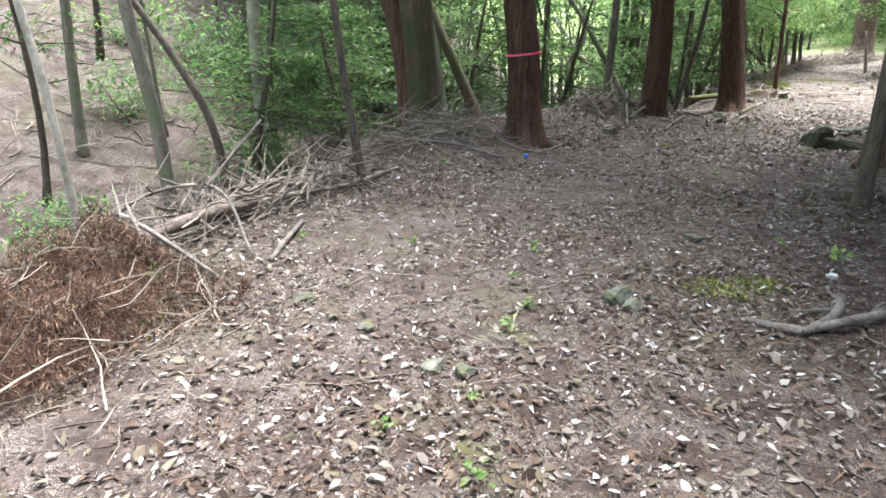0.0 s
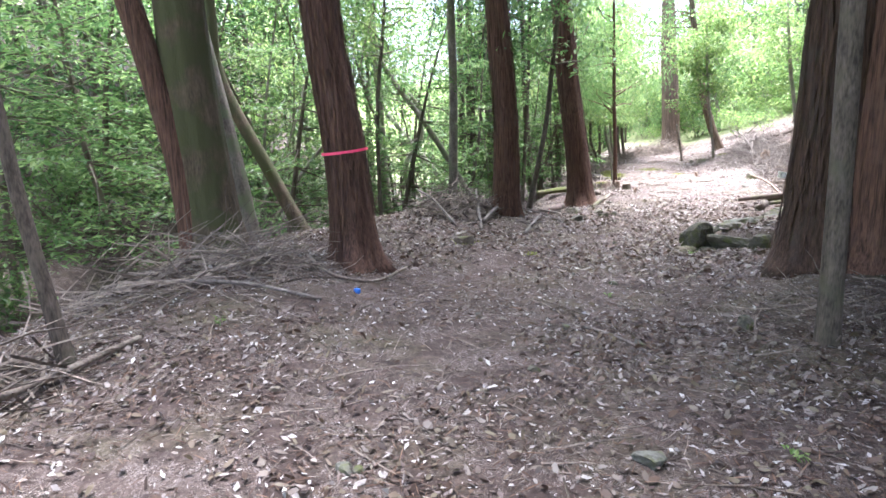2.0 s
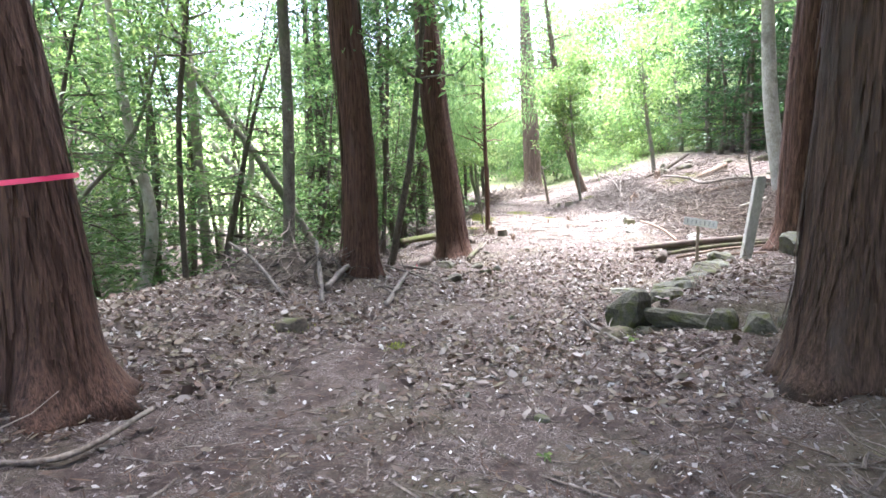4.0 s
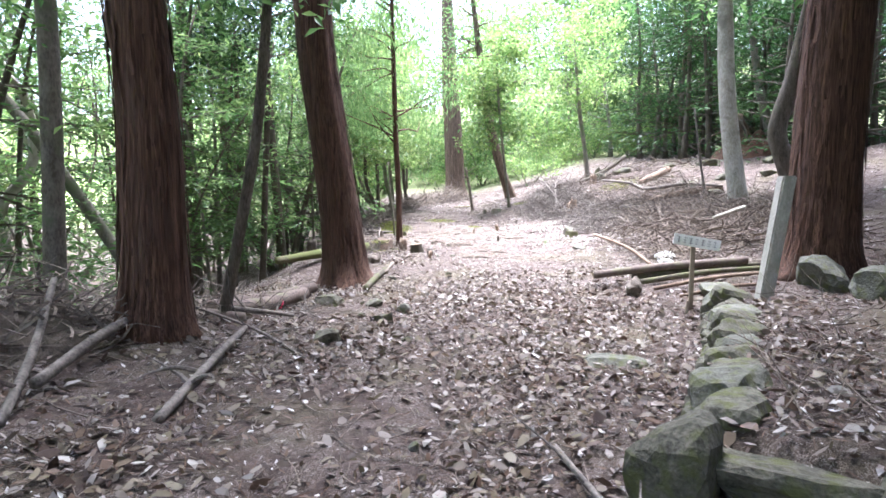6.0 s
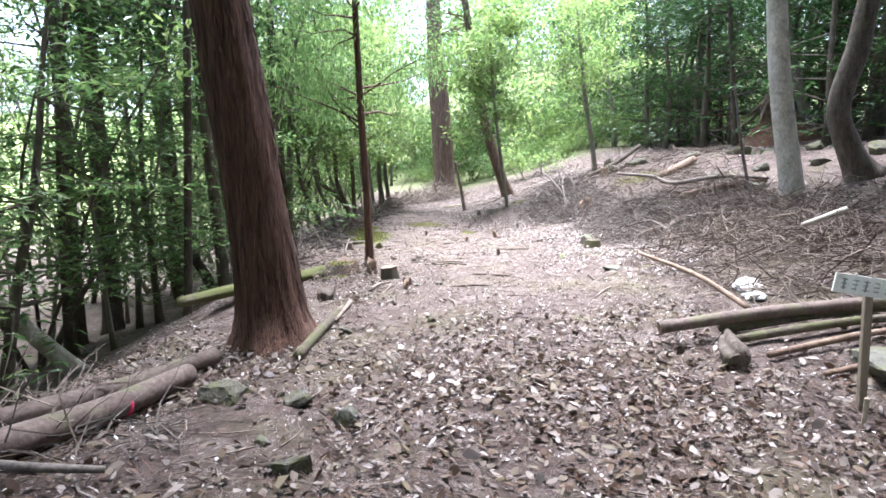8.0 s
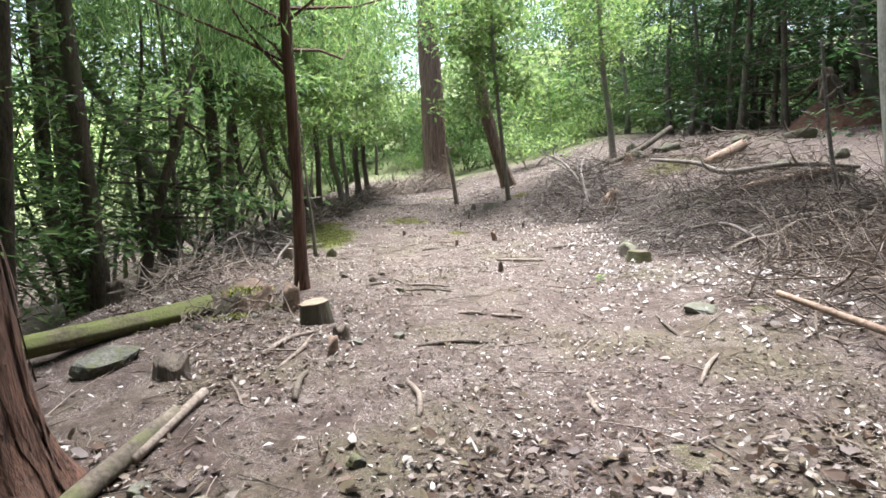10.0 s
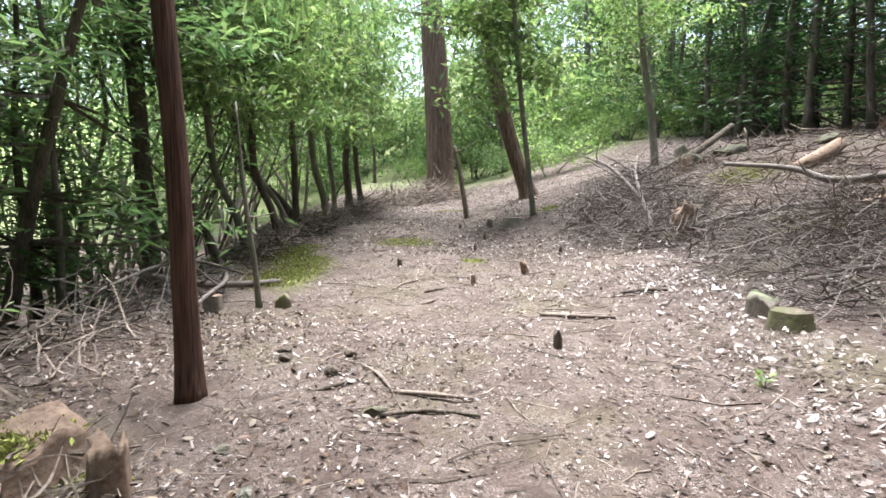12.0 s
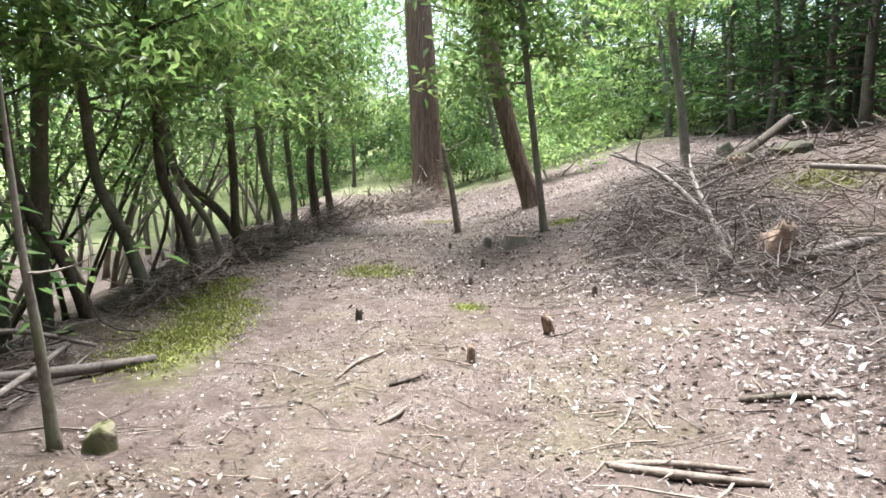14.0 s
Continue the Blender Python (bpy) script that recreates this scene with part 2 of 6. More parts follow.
    b = nodes.new("ShaderNodeBump")
    b.inputs["Strength"].default_value, b.inputs["Distance"].default_value = 0.9, 0.03
    link(noise_at(14.0, 10.0, 0.75).outputs[0], b.inputs["Height"])
    link(b.outputs[0], bsdf.inputs["Normal"])
    return m


HEAP = surface("rotting_needles", (0.035, 0.018, 0.012), (0.12, 0.06, 0.038), 14.0, (1, 1, 1), 0.95, 0.9)
FLOOR = ground_material()

# ---- shape of the land ----
EDGE = [(-2.8, -30.0), (-2.5, 0.0), (-2.2, 3.5), (-1.7, 6.5), (-0.8, 9.9), (2.6, 13.5), (5.3, 14.2), (6.9, 15.8), (8.5, 17.9), (10.8, 21.4), (13.3, 25.9), (16.2, 29.7), (40.0, 58.0)]


def sstep(a, b, v):
    k = np.clip((v - a) / (b - a), 0.0, 1.0)
    return k * k * (3 - 2 * k)


def edge_side(x, y):
    """Signed distance from the terrace edge, positive on the path's side."""
    best, side = np.full(np.shape(x), 1e9), np.ones(np.shape(x))
    for (ax, ay), (bx, by) in zip(EDGE, EDGE[1:]):
        dx, dy = bx - ax, by - ay
        k = np.clip(((x - ax) * dx + (y - ay) * dy) / (dx * dx + dy * dy), 0, 1)
        d = np.hypot(x - ax - k * dx, y - ay - k * dy)
        cross = dx * (y - ay) - dy * (x - ax)
        near = d < best
        side = np.where(near, np.where(cross > 0, -1.0, 1.0), side)
        best = np.where(near, d, best)
    return best * side


def ground_height(x, y):
    x, y = np.asarray(x, float), np.asarray(y, float)
    s, q = edge_side(x, y), 0.6 * x + 0.8 * y
    z = -0.04 + 0.22 * sstep(14, 19, q) + 0.42 * sstep(22, 32, q) + 0.8 * sstep(31, 42, q) + 0.28 * np.clip(q - 42.0, 0.0, 45.0)
    rise = np.maximum(s - 5.2 + 1.3 * sstep(12.5, 16.5, q), 0.0)
    bank = sstep(27, 23, q)
    slope = 0.135 + 0.15 * sstep(21, 28, q)
    z = z + slope * np.minimum(rise, 6.0) + (0.10 + 0.22 * bank) * np.clip(rise - 6.0, 0.0, 30.0)
    out = np.maximum(-s, 0.0)
    z = z - 1.7 * (1 - np.exp(-out / 2.6)) - 0.03 * np.minimum(out, 40.0)
    z = z + 0.32 * np.exp(-((s - 1.3) / 1.2) ** 2) * sstep(3.5, 6.5, q) * sstep(14.0, 12.0, q)
    z = z - 0.12 * np.exp(-((s - 0.3) / 0.8) ** 2) * sstep(13.5, 14.5, q) * sstep(18.0, 16.5, q)
    hill = np.maximum(-0.8 * x + 0.6 * y - 8.5, 0.0) * (1 - sstep(-3, 7, x))
    z = z + 0.6 * np.minimum(hill, 22.0)
    # the terrace held by the dry stone wall
    along = (x - 5.6) * 0.894 + (y - 8.75) * 0.447
    right = (x - 5.6) * 0.447 - (y - 8.75) * 0.894
    front = (x - 5.6) * 0.93 + (y - 8.75) * 0.37
    z = z + 0.22 * sstep(0.06, 0.26, right) * sstep(0.02, 0.25, front) * sstep(4.8, 3.2, along) * sstep(4.5, 1.5, right)
    z = z + 0.015 * np.sin(1.9 * x + 0.7 * y) + 0.012 * np.sin(2.3 * y - 1.1 * x + 1.0) + 0.006 * np.sin(5.1 * x + 3.7 * y) + 0.006 * np.sin(4.3 * x - 6.1 * y)
    return z


def height(x, y):
    return float(ground_height(np.array([x]), np.array([y]))[0])


# ---- mesh helpers ----
def link_mesh(name, verts, faces, material, parent=None, label="", smooth=False):
    me = bpy.data.meshes.new(name)
    me.from_pydata(verts.tolist() if isinstance(verts, np.ndarray) else verts, [], faces.tolist() if isinstance(faces, np.ndarray) else faces)
    me.materials.append(material)
    if smooth:
        me.shade_smooth()
    ob = new(name, me)
    if parent:
        ob.parent = parent
    return tagged(ob, label=label)


def part(name, bm, material, parent=None, label="", smooth=False):
    me = bpy.data.meshes.new(name)
    bm.normal_update()
    bm.to_mesh(me)
    bm.free()
    me.materials.append(material)
    if smooth:
        me.shade_smooth()
    ob = new(name, me)
    if parent:
        ob.parent = parent
    return tagged(ob, label=label)


def thing(name, x, y, z, label, category, group="", rz=0.0):
    ob = new(name)
    ob.matrix_world = pose(x, y, z, 0, 0, rz)
    ob.empty_display_size = 0.1
    return tagged(ob, label=label, category=category, group=group)


def smooth_line(pts, step):
    """Points along a Catmull-Rom curve through pts (rows of x, y, z, radius)."""
    p = np.array(pts, float)
    ext = np.vstack([2 * p[0] - p[1], p, 2 * p[-1] - p[-2]])
    gap = np.linalg.norm(np.diff(ext[:, :3], axis=0), axis=1) + 1e-6
    out = []
    for i in range(len(p) - 1):
        a, b, c, d = ext[i:i + 4]
        g0, g1, g2 = gap[i:i + 3]
        m0, m1 = (c - a) / (g0 + g1) * g1, (d - b) / (g1 + g2) * g1
        n = max(2, int(g1 / step))
        for k in np.arange(n) / n:
            out.append((2 * k ** 3 - 3 * k * k + 1) * b + (k ** 3 - 2 * k * k + k) * m0 + (3 * k * k - 2 * k ** 3) * c + (k ** 3 - k * k) * m1)
    out.append(p[-1])
    out = np.array(out)
    out[:, 3] = np.maximum(out[:, 3], 0.0008)
    return out


def tube(line, sides=8, ridge=0.0, flare=0.0, seed=0, cap=True):
    """Verts and faces of a tube along rows of x, y, z, radius, with bark ridges and a root flare."""
    rng = np.random.default_rng(seed)
    n = len(line)
    c = line[:, :3]
    tan = np.gradient(c, axis=0)
    tan /= np.linalg.norm(tan, axis=1)[:, None] + 1e-9
    ref = np.array([1.0, 0, 0]) if abs(tan[0][0]) < 0.8 else np.array([0, 1.0, 0])
    u = np.cross(tan, ref)
    u /= np.linalg.norm(u, axis=1)[:, None] + 1e-9
    v = np.cross(tan, u)
    ang = np.arange(sides) * 2 * math.pi / sides
    along = np.concatenate([[0], np.cumsum(np.linalg.norm(np.diff(c, axis=0), axis=1))])
    r = np.repeat(line[:, 3:4], sides, 1)
    if ridge:
        wob = np.zeros((n, sides))
        for k in (2, 3, 5, 8, 11, 15, 21):
            if k * 2.5 < sides:
                ph = rng.uniform(0, 6.28) + rng.uniform(-0.5, 0.5) * along + 0.5 * np.sin(along * rng.uniform(0.8, 2.5) + rng.uniform(0, 6))
                wob += rng.uniform(0.5, 1.0) / k ** 0.45 * np.cos(k * ang[None, :] + ph[:, None])
        wob += 0.5 * rng.normal(0, 0.35, (1, sides)) + rng.normal(0, 0.08, (n, sides))
        r = r * (1 + ridge * wob)
    if flare:
        lobes = 1 + 0.35 * np.cos(5 * ang + rng.uniform(0, 6)) + 0.25 * np.cos(3 * ang + rng.uniform(0, 6))
        r = r * (1 + flare * np.exp(-along / 0.22)[:, None] * lobes[None, :])
    pts = c[:, None] + r[..., None] * (np.cos(ang)[None, :, None] * u[:, None] + np.sin(ang)[None, :, None] * v[:, None])
    verts = pts.reshape(-1, 3)
    i, j = np.meshgrid(np.arange(n - 1), np.arange(sides), indexing="ij")
    a, b = i * sides + j, i * sides + (j + 1) % sides
    faces = np.stack([a, b, b + sides, a + sides], -1).reshape(-1, 4).tolist()
    if cap:
        faces += [list(range(sides))[::-1], list(range((n - 1) * sides, n * sides))]
    return verts, faces


def joined(pieces):
    verts, faces, at = [], [], 0
    for v, f in pieces:
        verts.append(v)
        faces += [[k + at for k in q] for q in f]
        at += len(v)
    return np.vstack(verts), faces


def wander(rng, start, way, length, r0, r1, steps=5, wob=0.25, droop=0.0):
    """A crooked line from start, as rows of x, y, z, radius."""
    p, d = np.array(start, float), np.array(way, float)
    d /= np.linalg.norm(d)
    rows = [(*p, r0)]
    for k in range(steps):
        d = d + rng.normal(0, wob, 3) + np.array([0, 0, -droop])
        d /= np.linalg.norm(d)
        p = p + d * length / steps
        rows.append((*p, r0 + (r1 - r0) * (k + 1) / steps))
    return np.array(rows)


def leaf_quads(rng, at, size, width=0.42, droop=0.25, flat=0.5):
    """Pointed four-cornered leaves at the given places."""
    n = len(at)
    yaw = rng.uniform(0, 2 * math.pi, n)
    dip = rng.normal(-droop, flat, n)
    d = np.stack([np.cos(yaw) * np.cos(dip), np.sin(yaw) * np.cos(dip), np.sin(dip)], 1)
    side = np.cross(d, np.array([0, 0, 1.0]) + rng.normal(0, 0.35, (n, 3)))
    side /= np.linalg.norm(side, axis=1)[:, None] + 1e-9
    up = np.cross(side, d)
    ln = size * rng.uniform(0.65, 1.35, n)[:, None]
    w = ln * width * 0.5
    mid = at + d * ln * 0.45
    verts = np.stack([at, mid + side * w + up * w * 0.25, at + d * ln - up * ln * 0.08, mid - side * w + up * w * 0.25], 1).reshape(-1, 3)
    faces = np.arange(n * 4).reshape(-1, 4)
    return verts, faces


def sprays(rng, tips, per, spread, size, width=0.42, droop=0.25, flat=0.5, squash=0.55):
    at = np.repeat(np.array(tips), per, 0)
    off = rng.normal(0, 1, (len(at), 3)) * np.array([spread, spread, spread * squash])
    return leaf_quads(rng, at + off, size, width, droop, flat)


# ---- ground ----
def spaced(lo, hi, step, far, growth=1.22):
    mid = list(np.arange(lo, hi + step, step))
    out, d = [], step
    while (out[-1] if out else mid[-1]) < far:
        d *= growth
        out.append((out[-1] if out else mid[-1]) + d)
    back, d = [], step
    while (back[-1] if back else mid[0]) > -far:
        d *= growth
        back.append((back[-1] if back else mid[0]) - d)
    return np.array(back[::-1] + mid + out)


def build_ground():
    xs, ys = spaced(-4.5, 23, 0.13, 420), spaced(-1.0, 33, 0.13, 420)
    gx, gy = np.meshgrid(xs, ys, indexing="ij")
    x, y = gx.ravel(), gy.ravel()
    z = ground_height(x, y)
    rng = np.random.default_rng(5)
    near = (np.abs(x - 9) < 16) & (np.abs(y - 16) < 20)
    z = z + rng.normal(0, 0.008, len(z)) * near
    n, m = len(xs), len(ys)
    i, j = np.meshgrid(np.arange(n - 1), np.arange(m - 1), indexing="ij")
    a = i * m + j
    faces = np.stack([a, a + m, a + m + 1, a + 1], -1).reshape(-1, 4)
    ob = link_mesh("ground", np.stack([x, y, z], 1), faces, FLOOR, smooth=True)
    tagged(ob, "brown forest floor strewn with leaf litter and needles", "ground", kind="structure")
    s, q = edge_side(x, y), 0.6 * x + 0.8 * y
    moss = np.exp(-((x - 11.6) / 0.55) ** 2 - ((y - 20.7 - 1.3 * (x - 11.6)) / 0.7) ** 2) + 0.35 * np.exp(-((x - 14.2) / 0.9) ** 2 - ((y - 22.3) / 0.9) ** 2)
    for mx, my, ms, mk in ((1.95, 3.35, 0.28, 0.8), (0.35, 2.7, 0.35, 0.5), (-1.75, 2.95, 0.3, 0.5), (0.1, 1.7, 0.12, 0.8), (16.6, 17.2, 0.5, 0.8), (18.8, 19.2, 0.8, 0.6), (11.6, 13.9, 0.2, 0.6), (9.6, 13.2, 0.15, 0.7)):
        moss = moss + mk * np.exp(-((x - mx) ** 2 + (y - my) ** 2) / ms ** 2)
    straw = 0.25 * sstep(15, 21, q) * sstep(6.5, 4.0, s) * sstep(-0.5, 1.2, s)
    field = np.maximum(sstep(-17, -24, s), 0.45 * sstep(36, 41, q) * sstep(60, 20, np.abs(s)))
    col = np.stack([np.clip(moss, 0, 1), straw, field, np.ones(len(x))], 1)
    layer = ob.data.color_attributes.new("cover", "FLOAT_COLOR", "POINT")
    layer.data.foreach_set("color", col.astype(np.float32).ravel())
    return ob


build_ground()


def litter(name, label, material, count, seed, box, s_range, q_range, lo, hi, width, lift, tilt, round_ends=False):
    """Countless fallen leaves lying on the ground."""
    rng = np.random.default_rng(seed)
    x, y = rng.uniform(box[0], box[1], count * 7), rng.uniform(box[2], box[3], count * 7)
    s, q = edge_side(x, y), 0.6 * x + 0.8 * y
    s = s + rng.normal(0, 0.45, len(s))
    clump = np.sin(2.1 * x + 1.3 * y) + np.sin(3.3 * y - 2.2 * x + 1.0) + np.sin(1.1 * x - 0.8 * y + 2.0)
    ok = (s > s_range[0]) & (s < s_range[1]) & (q > q_range[0]) & (q < q_range[1]) & (rng.uniform(-3.2, 2.2, len(x)) < clump)
    x, y = x[ok][:count], y[ok][:count]
    n = len(x)
    at = np.stack([x, y, ground_height(x, y) + rng.uniform(0.004, lift, n)], 1)
    size = lo + (hi - lo) * rng.uniform(0, 1, n) ** 2
    yaw, dip, bank = rng.uniform(0, 6.283, n), rng.normal(0, tilt, n), rng.normal(0, tilt * 1.3, n)
    d = np.stack([np.cos(yaw) * np.cos(dip), np.sin(yaw) * np.cos(dip), np.sin(dip)], 1)
    flat = np.stack([-np.sin(yaw), np.cos(yaw), np.zeros(n)], 1)
    up = np.cross(d, flat)
    side = flat * np.cos(bank)[:, None] + up * np.sin(bank)[:, None]
    ln = size[:, None] * (1 - 0.3 * sstep(14, 19, 0.6 * x + 0.8 * y))[:, None]
    w = ln * width * rng.uniform(0.6, 1.3, n)[:, None] * 0.5
    curl = w * rng.uniform(-0.3, 0.7, n)[:, None] * up
    v = np.stack([at - d * ln / 2, at - d * ln * 0.1 + side * w + curl, at + d * ln / 2, at - d * ln * 0.1 - side * w + curl], 1).reshape(-1, 3)
    corners = 4
    if round_ends:
        k = rng.uniform(0.5, 1.1, (4, n, 1))
        a, b = at - d * ln * 0.22 + curl, at + d * ln * 0.2 + curl * 0.6
        v = np.stack([at - d * ln / 2, a + side * w * k[0], b + side * w * k[1], at + d * ln / 2 + up * w * 0.4 * (k[0] - 0.8), b - side * w * k[2], a - side * w * k[3]], 1).reshape(-1, 3)
        corners = 6
    ob = link_mesh(name, v, np.arange(n * corners).reshape(-1, corners), material)
    return tagged(ob, label, "leaf litter", kind="stuff")


litter("leaf_litter", "pale dry fallen leaves strewn over the forest floor", LITTER, 140000, 11, (-4, 23, -1, 33), (-1.5, 8.5), (-1.0, 36), 0.012, 0.058, 0.45, 0.014, 0.22)
litter("needle_litter", "reddish brown fallen needles and bark shreds", CHAFF, 90000, 12, (-4, 21, -1, 30), (-1.5, 8.0), (-1.0, 31), 0.02, 0.11, 0.075, 0.024, 0.2)
litter("cedar_needle_mat", "dead brown cedar sprays matted under the cedars", NEEDLEHEAP, 95000, 19, (-4, 13, -1, 15), (-1.5, 9.0), (0.5, 15.5), 0.03, 0.14, 0.055, 0.034, 0.3)
litter("dry_leaf_layer", "pale dry broad leaves scattered over the path", PALELEAF, 26000, 15, (-4, 21, -1, 29), (-1.5, 7.5), (-1.0, 27), 0.025, 0.085, 0.42, 0.026, 0.4, True)
litter("clearing_leaves", "pale dry leaves scattered over the clearing", LITTER, 48000, 16, (7, 21, 12, 30), (0.2, 6.5), (15.5, 34), 0.012, 0.045, 0.4, 0.02, 0.35)
litter("path_leaves", "grey and pale dead leaves matted under the cedars", PALELEAF, 19000, 17, (0.5, 10.5, 5.5, 16.5), (-0.8, 6.0), (8.0, 16.5), 0.035, 0.105, 0.5, 0.04, 0.42, True)
litter("foot_leaves", "pale dead leaves drifted round the slim conifer", PALELEAF, 6000, 22, (8, 12, 14.5, 20), (0.0, 1.9), (16.8, 21.5), 0.025, 0.08, 0.45, 0.03, 0.4, True)
litter("start_leaves", "yellowish dry leaves strewn over the start of the path", PALELEAF, 17000, 23, (-3.5, 5, -1, 7), (-0.5, 7.5), (-1.0, 7.0), 0.02, 0.075, 0.5, 0.03, 0.4, True)
litter("bend_leaves", "dry leaves and chips strewn towards the bend", LITTER, 26000, 18, (11, 23, 18, 32), (0.0, 7.0), (25, 38), 0.03, 0.10, 0.42, 0.03, 0.45)
litter("slope_litter", "dry leaves and chips strewn over the slope", LITTER, 36000, 14, (10, 30, 8, 34), (7, 16), (10, 42), 0.03, 0.10, 0.45, 0.02, 0.3)
litter("leaf_drift", "drift of pale dead leaves along the brush heap", BLEACHED, 13000, 13, (9, 18, 11, 22), (4.55, 5.75), (17.5, 25.5), 0.03, 0.11, 0.45, 0.05, 0.4, True)


litter("leaf_chips", "bleached bits of dead leaf scattered over path and clearing", BLEACHED, 52000, 21, (-4, 21, -1, 31), (-1.2, 6.8), (-1.0, 34), 0.015, 0.06, 0.45, 0.026, 0.4)


# ---- trees ----
def trunk_part(holder, pts, bark, sides, ridge, flare, seed, step=0.12, name="trunk", label=""):
    v, f = tube(smooth_line(pts, step), sides, ridge, flare, seed)
    return link_mesh(name, v, f, bark, holder, label, smooth=True)


def bark_shreds(holder, line, r, bark, count, seed):
    """Loose fibrous strips of bark over the lower trunk."""
    rr = np.random.default_rng(seed + 700)
    low = line[line[:, 2] < 3.6]
    verts, faces = [], []
    for k in range(count):
        a, ln, w = rr.uniform(0, 6.283), rr.uniform(0.25, 1.0), rr.uniform(0.010, 0.034)
        z = rr.uniform(0.02, 3.0) ** 1.2 * 0.9
        out0, out1 = rr.uniform(0.0, 0.012), rr.uniform(0.0, 0.03)
        for j in range(6):
            zz = z + ln * j / 5
            c = [np.interp(zz, low[:, 2], low[:, i]) for i in range(4)]
            rad = c[3] * (1.03 + 0.45 * math.exp(-zz / 0.22)) + 0.006 + out0 + (out1 - out0) * (1 - j / 5) ** 2
            b = a + 0.08 * math.sin(j * 0.9 + k)
            half = w / rad * 0.5
            for h in (-half, half):
                verts.append((c[0] + rad * math.cos(b + h), c[1] + rad * math.sin(b + h), zz))
            if j:
                n = len(verts)
                faces.append([n - 4, n - 3, n - 1, n - 2])
    tagged(link_mesh("bark_fibre", verts, faces, bark, holder), kind="stuff")


def big_tree(name, label, base, mid, top, r, tall, bark, seed, crown_from, crown_r, leaf, leaves=1100, sides=56, ridge=0.06, flare=0.45, leaf_size=0.3, shreds=0, weeping=False):
    """A tall tree: its trunk leans from base through mid to top and goes on, with its crown high above."""
    bx, by, bz = base
    z0 = height(bx, by) - 0.12
    ob = thing(name, bx, by, z0, label, "tree", "trees of the wood")
    top_way = (np.array(top) - np.array(mid)) / max(top[2] - mid[2], 0.3)
    end = np.array(top) + top_way * (tall - top[2]) * 0.6
    end[2] = tall
    o = np.array([bx, by, z0])
    rows = [(0, 0, 0, r * 1.12), (*(np.array(mid) - o), r), (*(np.array(top) - o), r * 0.93), (*(end - o), r * 0.25)]
    trunk_part(ob, rows, bark, sides, ridge, flare, seed)
    if shreds:
        bark_shreds(ob, smooth_line(rows, 0.12), r, bark, shreds, seed)
    rng = np.random.default_rng(seed + 100)
    axis = end - np.array(top)
    limbs, tips = [], []
    for k in range(26):
        f = rng.uniform(crown_from, tall) / tall
        p = np.array(top) + axis * np.clip((f * tall - top[2]) / (tall - top[2]), 0, 1) - o
        a = rng.uniform(0, 6.283)
        ln = crown_r * rng.uniform(0.6, 1.1) * (1.25 - f * 0.7)
        row = wander(rng, p, (math.cos(a), math.sin(a), 0.15), ln, 0.035, 0.008, 4, 0.15, 0.05)
        limbs.append(tube(row, 5))
        tips += [row[2, :3], row[3, :3], row[4, :3]]
    v, f = joined(limbs)
    tagged(link_mesh("branchwork", v, f, bark, ob), kind="stuff")
    v, f = sprays(rng, tips, max(4, leaves // len(tips)), 0.45, leaf_size, *((0.16, 1.15, 0.25) if weeping else (0.35, 0.3, 0.5)))
    link_mesh("crown", v, f, leaf, ob)
    return ob


def stem_tree(name, label, rows, bark, seed, leaf=None, tips_from=0.5, twigs=10, twig_len=1.0, per=40, leaf_size=0.1, spread=0.22, sides=12, ridge=0.06, flare=0.3, group="thin trees of the wood", grow=0.0, weeping=False):
    """A thinner tree along world rows of x, y, z, radius, with side twigs and leaves. Its foot goes into the ground."""
    rows = [list(p) for p in rows]
    z0 = height(rows[0][0], rows[0][1]) - 0.08
    if rows[0][2] - z0 > 0.25:
        rows.insert(0, [rows[0][0], rows[0][1], z0, rows[0][3] * 1.15])
    else:
        rows[0][2] = z0
    if grow:
        a, b = np.array(rows[-2][:3]), np.array(rows[-1][:3])
        d = (b - a) / np.linalg.norm(b - a) * np.array([0.6, 0.6, 1])
        rows.append([*(b + d * grow), rows[-1][3] * 0.35])
    o = np.array([rows[0][0], rows[0][1], z0])
    ob = thing(name, *o, label, "tree", group)
    local = [(p[0] - o[0], p[1] - o[1], p[2] - o[2], p[3]) for p in rows]
    line = smooth_line(local, 0.12)
    v, f = tube(line, sides, ridge, flare, seed)
    link_mesh("trunk", v, f, bark, ob, smooth=True)
    rng = np.random.default_rng(seed + 300)
    limbs, tips = [], []
    for k in range(twigs):
        p = line[int(len(line) * rng.uniform(tips_from, 1.0)) - 1]
        a = rng.uniform(0, 6.283)
        row = wander(rng, p[:3], (math.cos(a), math.sin(a), 0.35), twig_len * rng.uniform(0.5, 1.2), min(p[3] * 0.5, 0.02), 0.003, 4, 0.25)
        limbs.append(tube(row, 4))
        tips += [row[2, :3], row[3, :3], row[4, :3]]
    if limbs:
        v, f = joined(limbs)
        tagged(link_mesh("branchwork", v, f, bark, ob), kind="stuff")
    if leaf and tips:
        v, f = sprays(rng, tips, per, spread, leaf_size, *((0.13, 1.1, 0.3, 0.9) if weeping else (0.42, 0.25, 0.5, 0.55)))
        link_mesh("crown", v, f, leaf, ob)
    return ob


